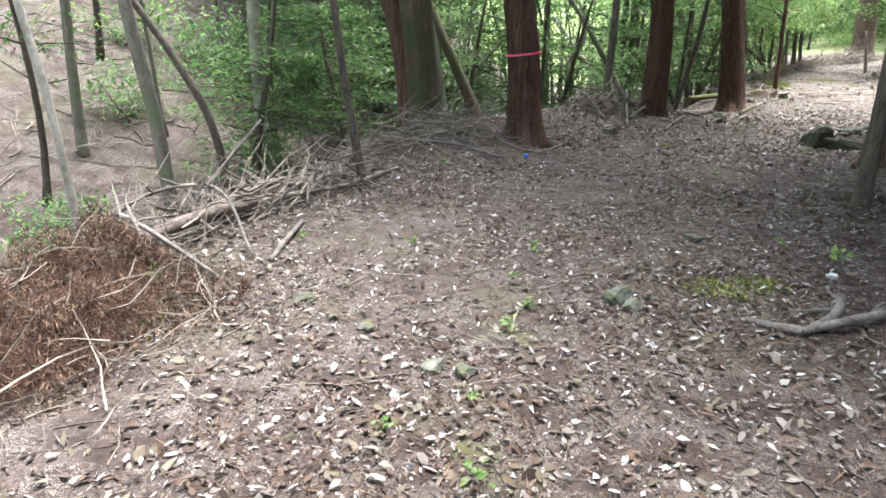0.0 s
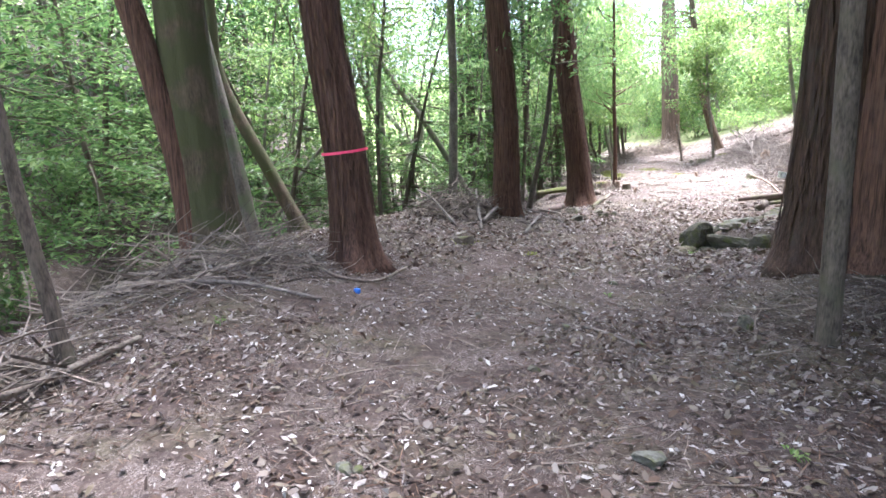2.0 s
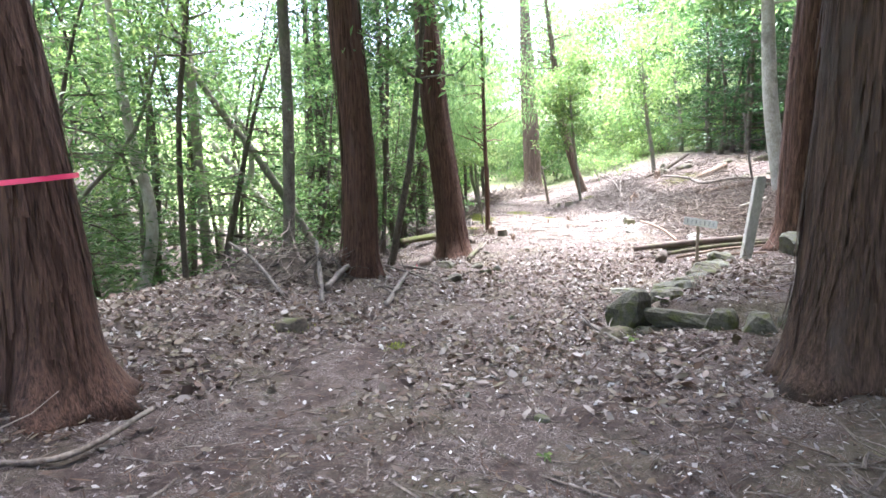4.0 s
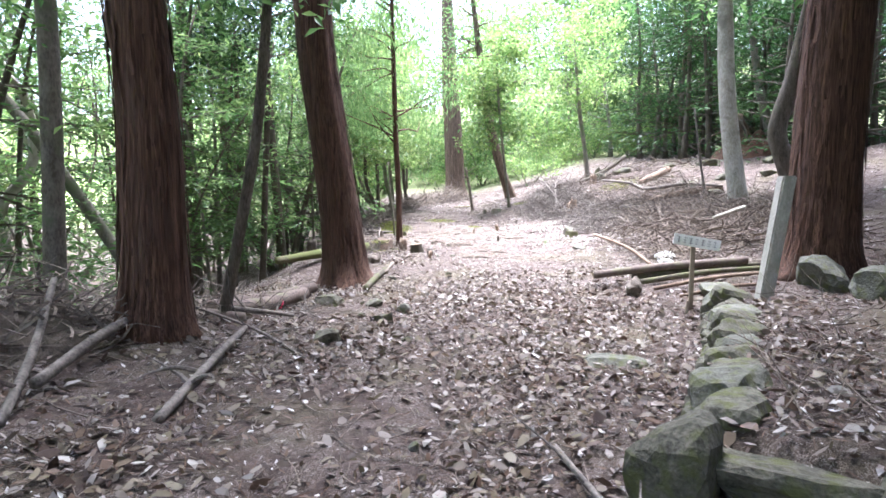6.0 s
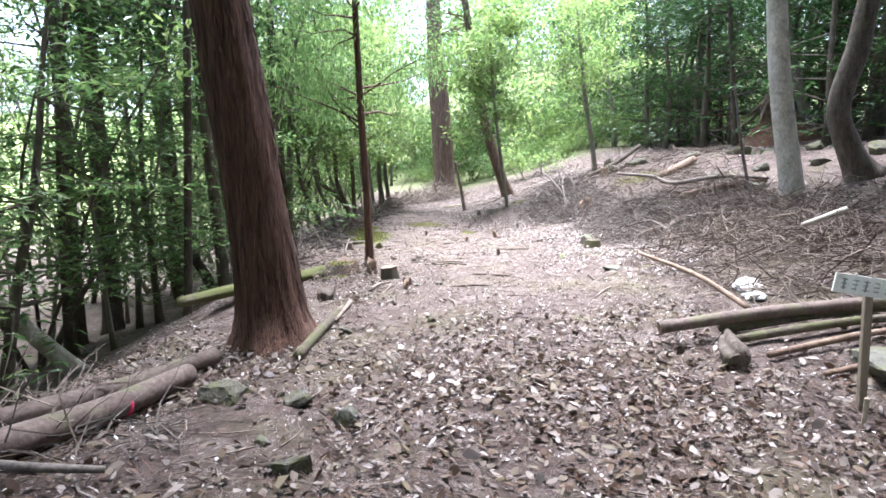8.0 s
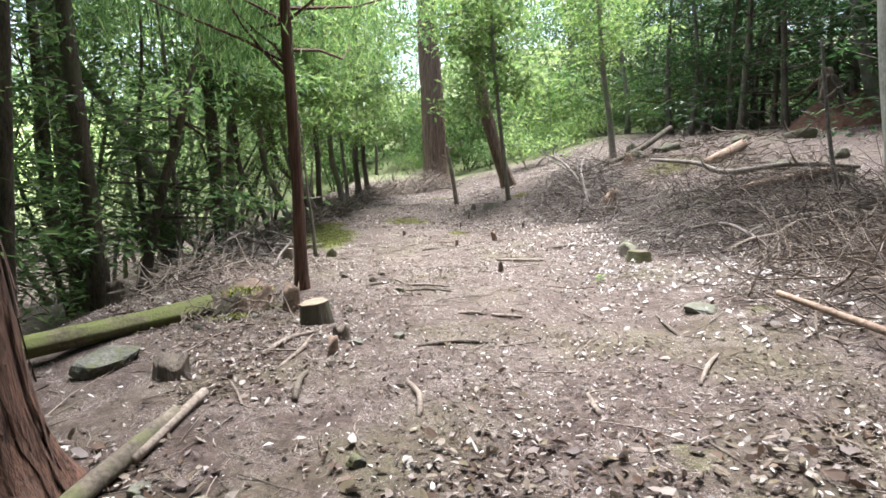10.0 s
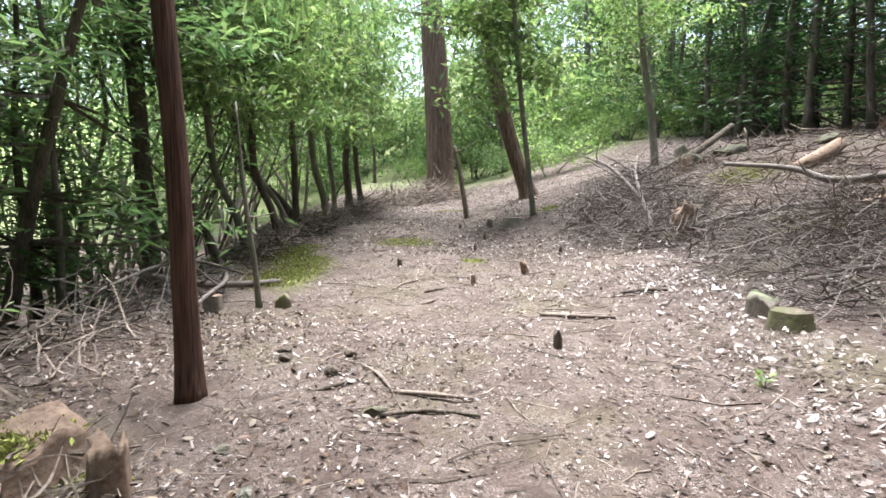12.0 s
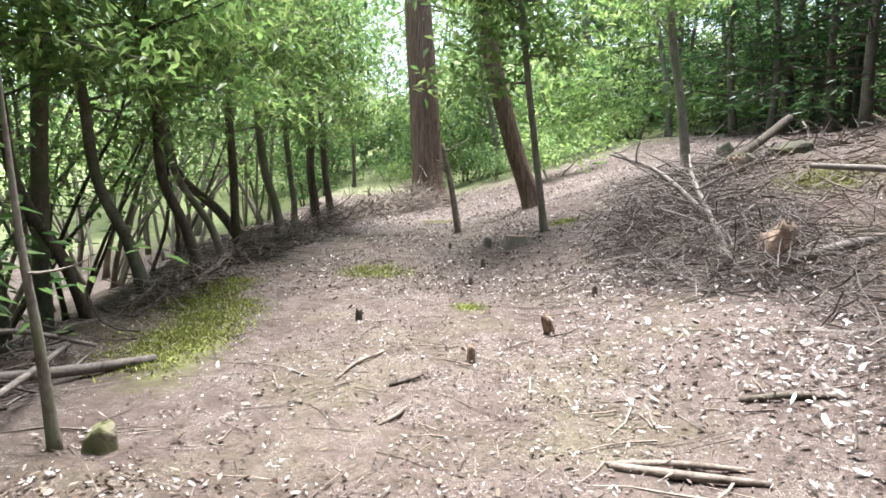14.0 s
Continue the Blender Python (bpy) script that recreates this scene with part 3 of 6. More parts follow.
def boughs(tree, base, seed, count=5):
    """Low leafy boughs that reach out over the clearing."""
    rng = np.random.default_rng(seed)
    tips = []
    for k in range(count):
        a = rng.normal(-0.64, 0.7)
        start = (base[0] + rng.normal(0, 0.06), base[1] + rng.normal(0, 0.06), rng.uniform(1.7, 3.1))
        row = wander(rng, start, (math.cos(a), math.sin(a), 0.3), rng.uniform(0.7, 1.6), 0.016, 0.004, 5, 0.14, 0.06)
        v, f = tube(row, 5)
        link_mesh("bough", v, f, GREYBARK, tree)
        tips += [row[3, :3], row[4, :3], row[5, :3]]
    v, f = sprays(rng, tips, 58, 0.2, 0.115, 0.36, 0.35, 0.45, 0.5)
    link_mesh("bough_leaves", v, f, FRESH, tree, "light yellow-green hanging leaves")


CEDAR_LABEL = "tall cedar with shredding reddish brown bark beside the path"
# These crowns hang above the view; leaf counts are raised to shade the path.
tag_tree = big_tree("cedar_tree", "leaning cedar with shredding reddish bark and a pink tape", (1.3, 8.62, 0.2), (1.22, 8.67, 1.34), (1.06, 8.72, 2.58), 0.205, 14, CEDAR, 1, 6.5, 3.6, DEEP, 5200, shreds=330, sides=72, ridge=0.06, flare=0.85)
big_tree("cedar_tree", CEDAR_LABEL, (4.37, 12.08, 0.1), (4.37, 12.08, 1.68), (4.24, 12.14, 3.63), 0.2, 14, CEDAR, 2, 6.5, 3.6, DEEP, 5200, shreds=330, sides=64)
big_tree("cedar_tree", CEDAR_LABEL, (7.2, 14.55, -0.05), (7.08, 14.65, 1.25), (6.87, 14.8, 3.11), 0.245, 15, CEDAR, 3, 7, 3.6, DEEP, 5200, shreds=330, sides=72, flare=0.75)
# Shade is painted into the first stem's bark; the second has plain cedar.
massive = big_tree("cedar_tree", "massive twin-stemmed cedar, fibrous bark painted darker for shade, beside the stone wall", (5.36, 6.64, 0.1), (5.42, 6.64, 1.27), (5.45, 6.62, 2.5), 0.295, 16, SHADECEDAR, 4, 6.5, 3.9, DEEP, 8200, leaf_size=0.36, shreds=330, sides=80, flare=0.4)
o = massive.location
trunk_part(massive, [(5.60 - o.x, 6.30 - o.y, 0.0, 0.27), (5.62 - o.x, 6.29 - o.y, 1.3, 0.24), (5.68 - o.x, 6.24 - o.y, 3.0, 0.22), (5.9 - o.x, 6.0 - o.y, 11.0, 0.07)], CEDAR, 64, 0.07, 0.5, 65, label="second stem grown against the first")
big_tree("cedar_tree", "stout cedar with flaking bark behind the leaning concrete post", (11.05, 10.35, 0.35), (11.1, 10.35, 2.3), (11.15, 10.3, 4.3), 0.33, 16, CEDAR, 5, 7.5, 4.0, DEEP, 8200, leaf_size=0.36, shreds=260, sides=64)
twin = big_tree("mossy_tree", "old double-stemmed tree with green moss on its bark", (-0.2, 9.5, 0.3), (-0.36, 9.53, 1.97), (-0.4, 9.53, 2.94), 0.27, 13, MOSSBARK, 6, 5, 3.2, GREEN, 4200, sides=56, ridge=0.04, flare=0.45)
o = twin.location
trunk_part(twin, [(-0.38 - o.x, 9.42 - o.y, 0.0, 0.18), (-0.5 - o.x, 9.42 - o.y, 1.1, 0.15), (-0.68 - o.x, 9.44 - o.y, 2.0, 0.135), (-0.95 - o.x, 9.48 - o.y, 3.2, 0.125), (-1.9 - o.x, 9.6 - o.y, 8.0, 0.06)], CEDAR, 32, 0.05, 0.3, 61, label="reddish second stem")
trunk_part(twin, [(-0.42 - o.x, 9.33 - o.y, 1.5, 0.03), (-0.47 - o.x, 9.33 - o.y, 2.1, 0.028), (-0.55 - o.x, 9.36 - o.y, 3.6, 0.03)], PALEBARK, 10, 0.1, 0, 62, name="dead_strip", label="pale bare deadwood")
big_tree("old_tree", "tall straight tree with pale furrowed bark at the bend", (21.4, 31.0, 1.3), (21.25, 31.1, 4.4), (21.1, 31.2, 6.8), 0.41, 15, OLDBARK, 7, 5.6, 3.2, FRESH, 4200, sides=48, flare=0.6, leaf_size=0.2, weeping=True, shreds=120)
big_tree("old_tree", "leaning tree with pale furrowed bark at the bend", (18.8, 24.05, 0.9), (18.42, 24.33, 2.2), (18.05, 24.6, 4.0), 0.165, 10, OLDBARK, 8, 4.6, 2.4, GREEN, 2400, sides=32, flare=0.6, leaf_size=0.17)
# Crown leaves are added here to shade the slope below.
big_tree("smooth_tree", "smooth pale grey tree on the slope", (17.55, 14.75, 0.9), (17.25, 14.96, 3.0), (17.12, 15.04, 4.5), 0.19, 12, PALEBARK, 9, 5.5, 3.2, GREEN, 4600, sides=24, ridge=0.015, flare=0.4)
stem_tree("bent_tree", "dark bent tree on the slope", [(19.0, 14.1, 1.0, 0.28), (18.7, 14.3, 2.0, 0.22), (18.52, 14.45, 2.75, 0.2), (18.8, 14.26, 4.0, 0.2)], DARKBARK, 10, DEEP, 0.6, 14, 1.8, 60, 0.16, 0.4, 24, 0.04, 0.4, grow=5)

stem_tree("young_tree", "thin dark young tree at the terrace edge", [(-0.82, 6.29, 0.1, 0.048), (-0.99, 6.33, 1.14, 0.042), (-1.05, 6.34, 1.73, 0.04), (-1.14, 6.36, 2.4, 0.038)], DARKBARK, 20, GREEN, 0.6, 12, 0.9, 30, 0.08, grow=3)
stem_tree("young_tree", "grey straight young tree beside the big cedar", [(3.93, 5.17, 0.05, 0.066), (3.91, 5.17, 1.25, 0.064), (3.89, 5.17, 2.3, 0.062)], DARKBARK, 21, GREEN, 0.8, 8, 1.0, 30, 0.09, sides=18, grow=5)
stem_tree("young_tree", "slim red-brown conifer beside a mossy stump", [(9.69, 17.3, 0.1, 0.06), (9.67, 17.32, 1.26, 0.055), (9.62, 17.35, 2.5, 0.052)], CEDAR, 22, GREEN, 0.27, 32, 1.5, 80, 0.12, 0.2, 16, 0.06, 0.5, grow=5, weeping=True)
stem_tree("pale_tree", "pale grey tree down the slope", [(-3.2, 11.07, -0.9, 0.13), (-3.22, 11.08, 0.93, 0.11), (-3.19, 11.07, 2.3, 0.1)], PALEBARK, 23, GREEN, 0.7, 10, 1.2, 40, 0.1, grow=4)
stem_tree("pale_tree", "knotty grey-brown straight tree behind the mossy twin", [(0.08, 11.0, -0.2, 0.16), (-0.08, 11.06, 1.2, 0.145), (-0.3, 11.15, 2.5, 0.13), (-0.6, 11.27, 4.2, 0.115)], GREYBARK, 67, GREEN, 0.7, 12, 1.2, 40, 0.1, sides=20, grow=4)
stem_tree("curved_tree", "grey curved tree rising from the slope", [(0.95, 11.93, -0.2, 0.12), (0.34, 12.04, 1.15, 0.1), (-0.25, 12.18, 2.5, 0.085), (-0.3, 12.26, 3.5, 0.075)], MOSSBARK, 24, FRESH, 0.6, 14, 1.4, 50, 0.1, grow=4)
stem_tree("curved_tree", "grey bowed tree rising from the slope", [(1.71, 14.87, -0.9, 0.1), (2.05, 14.68, 0.43, 0.09), (2.05, 14.68, 1.15, 0.085), (1.91, 14.76, 1.78, 0.08), (1.81, 14.82, 2.5, 0.07)], PALEBARK, 25, FRESH, 0.6, 14, 1.3, 50, 0.1, grow=3)
stem_tree("dead_tree", "pale crooked dead tree", [(3.8, 16.0, -1.0, 0.07), (3.45, 16.18, 0.92, 0.06), (3.78, 16.0, 1.51, 0.055), (3.74, 16.02, 2.29, 0.05), (3.54, 16.14, 2.6, 0.035)], PALEBARK, 26, None, 0.9, 3, 0.6, sides=10)
stem_tree("young_tree", "straight grey young tree on the slope", [(3.12, 16.95, -1.2, 0.1), (3.02, 17.0, 2.14, 0.09), (2.91, 17.07, 4.6, 0.08)], GREYBARK, 27, GREEN, 0.6, 14, 1.4, 50, 0.1, grow=4)
stem_tree("young_tree", "thin dark young tree on the slope", [(2.44, 13.89, -0.3, 0.045), (2.42, 13.88, 1.0, 0.04), (2.45, 13.88, 2.26, 0.038), (2.6, 13.79, 3.69, 0.035)], DARKBARK, 28, FRESH, 0.55, 12, 1.0, 40, 0.09, grow=2)
stem_tree("leaning_tree", "grey tree leaning far over the slope", [(4.9, 14.8, -0.3, 0.075), (3.87, 15.37, 1.68, 0.065), (2.96, 15.89, 3.15, 0.055)], GREYBARK, 29, GREEN, 0.6, 12, 1.2, 40, 0.1, grow=2)
stem_tree("young_tree", "slim brown tree at the terrace edge", [(3.82, 13.6, 0.0, 0.095), (3.87, 13.57, 2.31, 0.085), (3.85, 13.58, 3.82, 0.08)], GREYBARK, 30, FRESH, 0.6, 14, 1.2, 50, 0.09, grow=4)
stem_tree("leaning_tree", "thin dark leaning young tree with broad leaves", [(4.95, 12.5, 0.1, 0.05), (5.12, 12.4, 1.0, 0.046), (5.23, 12.34, 1.66, 0.043), (5.32, 12.29, 2.62, 0.04), (5.41, 12.24, 3.69, 0.035)], DARKBARK, 31, GREEN, 0.5, 12, 1.1, 40, 0.12, grow=2)
for k, (x, y, r, a, b) in enumerate(((6.8, 21.3, 0.165, -0.02, 0.0), (6.2, 20.5, 0.12, 0.0, 0.02), (8.4, 20.1, 0.1, -0.05, 0.03), (8.57, 24.0, 0.2, -0.04, 0.03), (10.55, 22.54, 0.12, -0.03, 0.02), (7.4, 18.6, 0.06, 0.04, 0.0))):
    stem_tree("dark_tree", "dark straight tree below the terrace", [(x, y, -1.0, r), (x + a * 2, y + b * 2, 1.0, r * 0.92), (x + a * 4.5, y + b * 4.5, 3.2, r * 0.85)], DARKBARK, 40 + k, DEEP, 0.5, 18, 1.6, 60, 0.13, 0.35, 16, grow=5)
stem_tree("leaning_tree", "grey tree leaning out over the slope", [(9.56, 22.02, -0.6, 0.12), (9.47, 22.08, 0.96, 0.1), (8.99, 22.44, 2.13, 0.09), (8.34, 22.92, 3.34, 0.08)], GREYBARK, 50, GREEN, 0.5, 16, 1.4, 60, 0.11, grow=3)
stem_tree("slanting_tree", "pale trunk leaning low across the slope", [(5.98, 17.54, -0.95, 0.1), (5.43, 17.95, -0.23, 0.095), (4.7, 18.5, 0.75, 0.085), (3.6, 19.3, 2.3, 0.06)], PALEBARK, 51, None, 0.9, 2, 0.6)
stem_tree("curved_tree", "dark curved tree below the terrace", [(8.6, 21.2, -0.9, 0.1), (8.37, 21.37, -0.26, 0.09), (8.03, 21.62, 0.59, 0.085), (7.98, 21.66, 2.13, 0.075)], DARKBARK, 52, GREEN, 0.5, 16, 1.3, 60, 0.11, grow=3)
stem_tree("slope_tree", "thin grey tree beside the path's bend", [(10.93, 23.41, -0.3, 0.09), (10.98, 23.37, 1.49, 0.08), (11.06, 23.31, 3.12, 0.075)], GREYBARK, 53, FRESH, 0.4, 18, 1.5, 70, 0.11, grow=3)
for k, (x, y, r, lx, ly) in enumerate(((11.73, 22.36, 0.07, -0.22, 0.18), (12.31, 22.73, 0.075, -0.16, 0.13), (13.3, 24.37, 0.08, -0.03, 0.03), (14.16, 24.98, 0.09, -0.09, 0.07), (15.64, 26.85, 0.11, -0.05, 0.04), (16.24, 27.31, 0.1, -0.06, 0.05), (12.9, 23.7, 0.06, -0.3, 0.2), (13.67, 25.09, 0.09, -0.5, 0.4), (11.2, 21.9, 0.06, -0.3, 0.1), (14.9, 26.2, 0.07, 0.02, 0.05))):
    z = height(x, y)
    lx, ly = lx * 1.2 - 0.04 * (k % 2), ly * 1.1 + 0.04 * (k % 3 == 0)
    edge_tree = stem_tree("edge_tree", "dark crooked tree at the terrace edge with drooping leaves", [(x, y, z, r * 0.85), (x + lx * 0.5 + 0.03 * math.sin(k * 2.3), y + ly * 0.5, z + 0.5, r * 0.75), (x + lx * 1.3, y + ly * 1.3, z + 1.1, r * 0.7), (x + lx * 1.6 + 0.05 * math.sin(k * 1.9), y + ly * 1.5, z + 1.9, r * 0.65), (x + lx * 2.2, y + ly * 2.2, z + 3.2, r * 0.5)], DARKBARK if k % 3 else GREYBARK, 70 + k, FRESH if k % 4 else GREEN, 0.42, 20, 1.6, 40, 0.12, 0.3, 12, 0.07, 0.5, grow=2.5)
    boughs(edge_tree, (lx * 1.7, ly * 1.7), 170 + k)
stem_tree("maple_tree", "slim young tree with hanging bright green leaves", [(16.76, 21.94, 0.8, 0.05), (16.57, 22.09, 2.53, 0.045), (16.44, 22.18, 4.0, 0.04)], GREYBARK, 54, FRESH, 0.4, 18, 1.2, 70, 0.17, 0.28, grow=2)
stem_tree("young_tree", "slim spreading young tree with light leaves", [(20.95, 22.3, 1.7, 0.085), (20.79, 22.38, 2.94, 0.075), (20.63, 22.51, 4.15, 0.07)], GREYBARK, 55, FRESH, 0.45, 20, 1.6, 60, 0.13, grow=3)
stem_tree("dead_sapling", "thin dead sapling on the slope", [(17.8, 15.7, 0.8, 0.035), (17.64, 15.82, 1.84, 0.03), (17.45, 15.96, 3.31, 0.02)], GREYTWIG, 56, None, 0.5, 4, 0.6)
stem_tree("sapling", "bare thin sapling beside the path", [(10.7, 19.13, 0.15, 0.025), (10.66, 19.16, 0.68, 0.02), (10.62, 19.19, 1.1, 0.015), (10.58, 19.25, 1.9, 0.006)], GREYBARK, 57, None, 0.5, 3, 0.3)
stem_tree("dead_snag", "leaning forked dead snag beside the path", [(17.07, 24.24, 0.5, 0.055), (16.97, 24.32, 1.3, 0.052), (16.84, 24.42, 2.1, 0.035)], TWIGWOOD, 58, None, 0.6, 3, 0.5, ridge=0.1)
stem_tree("slope_tree", "mossy grey tree down the slope", [(-3.65, 7.88, -1.0, 0.1), (-3.7, 7.88, 0.4, 0.09), (-3.88, 7.88, 1.95, 0.08)], GREYBARK, 59, GREEN, 0.7, 10, 1.1, 30, 0.1, grow=4)
stem_tree("slope_tree", "thin pale tree down the slope", [(-3.75, 5.88, -0.9, 0.042), (-3.82, 5.88, 0.89, 0.038), (-3.95, 5.9, 1.95, 0.034)], PALEBARK, 60, GREEN, 0.8, 6, 0.8, 30, 0.1, grow=3)
stem_tree("leaning_tree", "dark thin trunk leaning down the slope", [(-3.14, 8.87, -0.9, 0.07), (-3.35, 8.87, 0.35, 0.06), (-3.8, 8.88, 1.3, 0.055), (-4.4, 8.9, 2.3, 0.05)], DARKBARK, 63, None, 0.8, 3, 0.8, grow=2)
stem_tree("slope_tree", "grey tree across the gully", [(-5.92, 9.92, -0.6, 0.09), (-5.83, 9.92, 1.24, 0.08), (-5.75, 9.91, 2.2, 0.075)], GREYBARK, 64, GREEN, 0.7, 8, 1.0, 30, 0.1, grow=4)


def prototype(name, label, x, y, tall, r, bark, leaf, crown_from, crown_r, limbs_n, per, leaf_size, spread, seed, stems=1, lean=0.08, droop=0.02, group="", layered=False):
    """A whole background tree in one pattern, to be copied."""
    rng = np.random.default_rng(seed)
    ob = thing(name, x, y, height(x, y) - 0.1, label, "tree" if tall > 3 else "shrub", group)
    limb_parts, tips = [], []
    for s in range(stems):
        a = rng.uniform(0, 6.283)
        start = np.array([math.cos(a), math.sin(a), 0]) * (0.12 * (stems > 1))
        way = (math.cos(a) * lean * stems, math.sin(a) * lean * stems, 1)
        row = wander(rng, start, way, tall * rng.uniform(0.8, 1.0), r * (rng.uniform(0.6, 1.25) if stems > 1 else 1.0), r * 0.2, 9 if stems > 1 else 7, 0.06 + 0.035 * (stems > 1))
        line = smooth_line(row, 0.5)
        v, f = tube(line, 7, 0.05, 0.35, seed + s)
        link_mesh("trunk", v, f, bark, ob, smooth=True)
        for k in range(limbs_n // stems):
            h = rng.uniform(crown_from / tall, 0.98)
            p = line[int(h * (len(line) - 1))]
            b = rng.uniform(0, 6.283)
            full = crown_r * rng.uniform(0.5, 1.1) * (1.15 - 0.6 * h)
            lr = wander(rng, p[:3], (math.cos(b), math.sin(b), 0.05 if layered else 0.3), full, max(0.008, p[3] * 0.4), 0.004, 4, 0.2, droop)
            limb_parts.append(tube(lr[::2], 3, cap=False))
            tips += [lr[2, :3], lr[3, :3], lr[4, :3]]
    v, f = joined(limb_parts)
    tagged(link_mesh("branchwork", v, f, bark, ob), kind="stuff")
    v, f = sprays(rng, tips, per, spread, leaf_size, *((0.3, 0.15, 0.22, 0.14) if layered else (0.42, 0.25, 0.5, 0.55)))
    link_mesh("crown", v, f, leaf, ob)
    return ob


def plant_out(kinds, places, seed, lo=0.8, hi=1.25):
    """Copies of the patterns, one at each place."""
    rng = np.random.default_rng(seed)
    for n, (x, y) in enumerate(places):
        k = rng.uniform(lo, hi)
        m = pose(x, y, height(x, y) - 0.1, rng.uniform(-4, 4), rng.uniform(-4, 4), rng.uniform(0, 360)) @ Matrix.Diagonal((k, k, k * rng.uniform(0.9, 1.15), 1))
        copy_thing(kinds[int(rng.integers(len(kinds)))], m)


def scattered(seed, count, box, s_lo, s_hi, q_lo, q_hi, gap, extra=None):
    rng = np.random.default_rng(seed)
    out = []
    for _ in range(count * 30):
        x, y = rng.uniform(box[0], box[1]), rng.uniform(box[2], box[3])
        s, q = float(edge_side(np.array([x]), np.array([y]))[0]), 0.6 * x + 0.8 * y
        if s_lo < s < s_hi and q_lo < q < q_hi and (extra is None or extra(x, y)) and all((x - a) ** 2 + (y - b) ** 2 > gap * gap for a, b in out):
            out.append((x, y))
            if len(out) == count:
                break
    return out


slim = prototype("slim_tree", "slim forest tree with light green leaves", 1.0, 17.5, 7, 0.05, GREYBARK, FRESH, 2.4, 1.7, 20, 16, 0.13, 0.34, 201, group="slim trees of the wood")
slim2 = prototype("slim_tree", "slim dark-stemmed forest tree with green leaves", -1.5, 15.0, 7.5, 0.06, DARKBARK, GREEN, 2.4, 1.8, 20, 16, 0.13, 0.36, 202, group="slim trees of the wood")
many2 = prototype("many_stemmed_tree", "crooked brown many-stemmed forest tree", 4.2, 21.5, 7.0, 0.055, GREYBARK, GREEN, 2.3, 1.7, 21, 16, 0.12, 0.34, 213, stems=3, lean=0.14, group="many-stemmed trees of the wood")
many = prototype("many_stemmed_tree", "crooked many-stemmed forest tree", 5.6, 19.5, 6.5, 0.045, DARKBARK, FRESH, 2.5, 1.7, 21, 16, 0.12, 0.34, 203, stems=3, lean=0.12, group="many-stemmed trees of the wood")
dark = prototype("evergreen_tree", "dense dark evergreen tree", 25.0, 20.0, 8, 0.10, DARKBARK, DEEP, 0.7, 2.3, 36, 14, 0.21, 0.36, 204, droop=0.06, group="evergreen trees of the wood", layered=True)
hemlock = prototype("hemlock_tree", "dark young conifer with flat layered sprays", 5.2, 17.2, 6.0, 0.07, DARKBARK, GREEN, 0.6, 1.7, 40, 24, 0.14, 0.3, 214, droop=0.05, group="young conifers of the wood", layered=True)
bush = prototype("shrub", "leafy green shrub under the trees", -4.5, 14.0, 2.2, 0.02, DARKBARK, GREEN, 0.3, 1.0, 21, 14, 0.14, 0.22, 205, stems=3, lean=0.2, group="shrubs of the wood")
bush2 = prototype("shrub", "light green shrub under the trees", 22.5, 27.0, 2.0, 0.02, GREYBARK, FRESH, 0.3, 1.1, 21, 14, 0.15, 0.24, 206, stems=3, lean=0.2, group="shrubs of the wood")
pole = prototype("pole_tree", "bare slender pole tree", 3.0, 19.5, 8, 0.04, GREYBARK, GREEN, 4.5, 1.0, 10, 24, 0.12, 0.25, 207, lean=0.04, group="pole trees of the wood")
tall = prototype("tall_tree", "tall forest tree with a broad green crown", 30.0, 38.0, 11, 0.13, GREYBARK, GREEN, 2.4, 3.0, 34, 14, 0.31, 0.68, 208, group="tall trees of the wood")
tall2 = prototype("tall_tree", "tall forest tree with a light green crown", 36.0, 44.0, 10, 0.12, GREYBARK, FRESH, 2.0, 3.0, 34, 14, 0.31, 0.68, 209, group="tall trees of the wood")

# the belt below the terrace, the wood ahead, the dark slope, the unseen wood behind
plant_out([hemlock], [(7.3, 20.0), (8.3, 23.2), (6.0, 19.4), (3.0, 14.9), (2.2, 16.6), (0.6, 14.3), (7.4, 26.0), (-1.9, 12.6), (-3.2, 10.2), (-0.7, 16.8), (-2.6, 14.6), (8.9, 20.9), (9.3, 22.2), (8.6, 24.4), (1.2, 18.6)], 49, 0.8, 1.15)
plant_out([dark, tall], scattered(52, 20, (-8, 4.5, 15, 27), -16, -5, 10, 26, 1.8), 52, 0.95, 1.2)
plant_out([slim, slim2, many, many2, pole, pole], scattered(21, 70, (-6, 16, 10, 42), -13, -1.6, 9, 42, 1.0, lambda x, y: x > -3 or y > 14), 31)
plant_out([many, many2, pole, many2, pole], scattered(42, 22, (8, 18, 19, 34), -4.5, -0.5, 22, 36, 0.7), 46, 0.8, 1.1)
plant_out([bush], scattered(22, 10, (-6, 8, 8, 20), -9, -2.2, 8, 17, 1.5), 32, 0.6, 1.0)
plant_out([slim, slim2, tall, tall2, tall2], scattered(23, 66, (12, 56, 26, 66), -14, 34, 36.5, 66, 2.2), 33, 0.9, 1.25)
plant_out([bush, bush2, bush2], scattered(24, 44, (15, 42, 20, 46), 0.5, 18, 37.5, 48, 1.3, lambda x, y: x > 23.5 or y > 33), 34, 0.7, 1.2)
plant_out([bush, bush2, bush], scattered(44, 44, (14, 46, 24, 56), -6, 22, 42, 54, 1.8), 48, 1.4, 2.2)
plant_out([dark], scattered(50, 34, (23.5, 34, 13, 26.5), 11.5, 26, 24, 42, 1.3), 50, 0.9, 1.15)
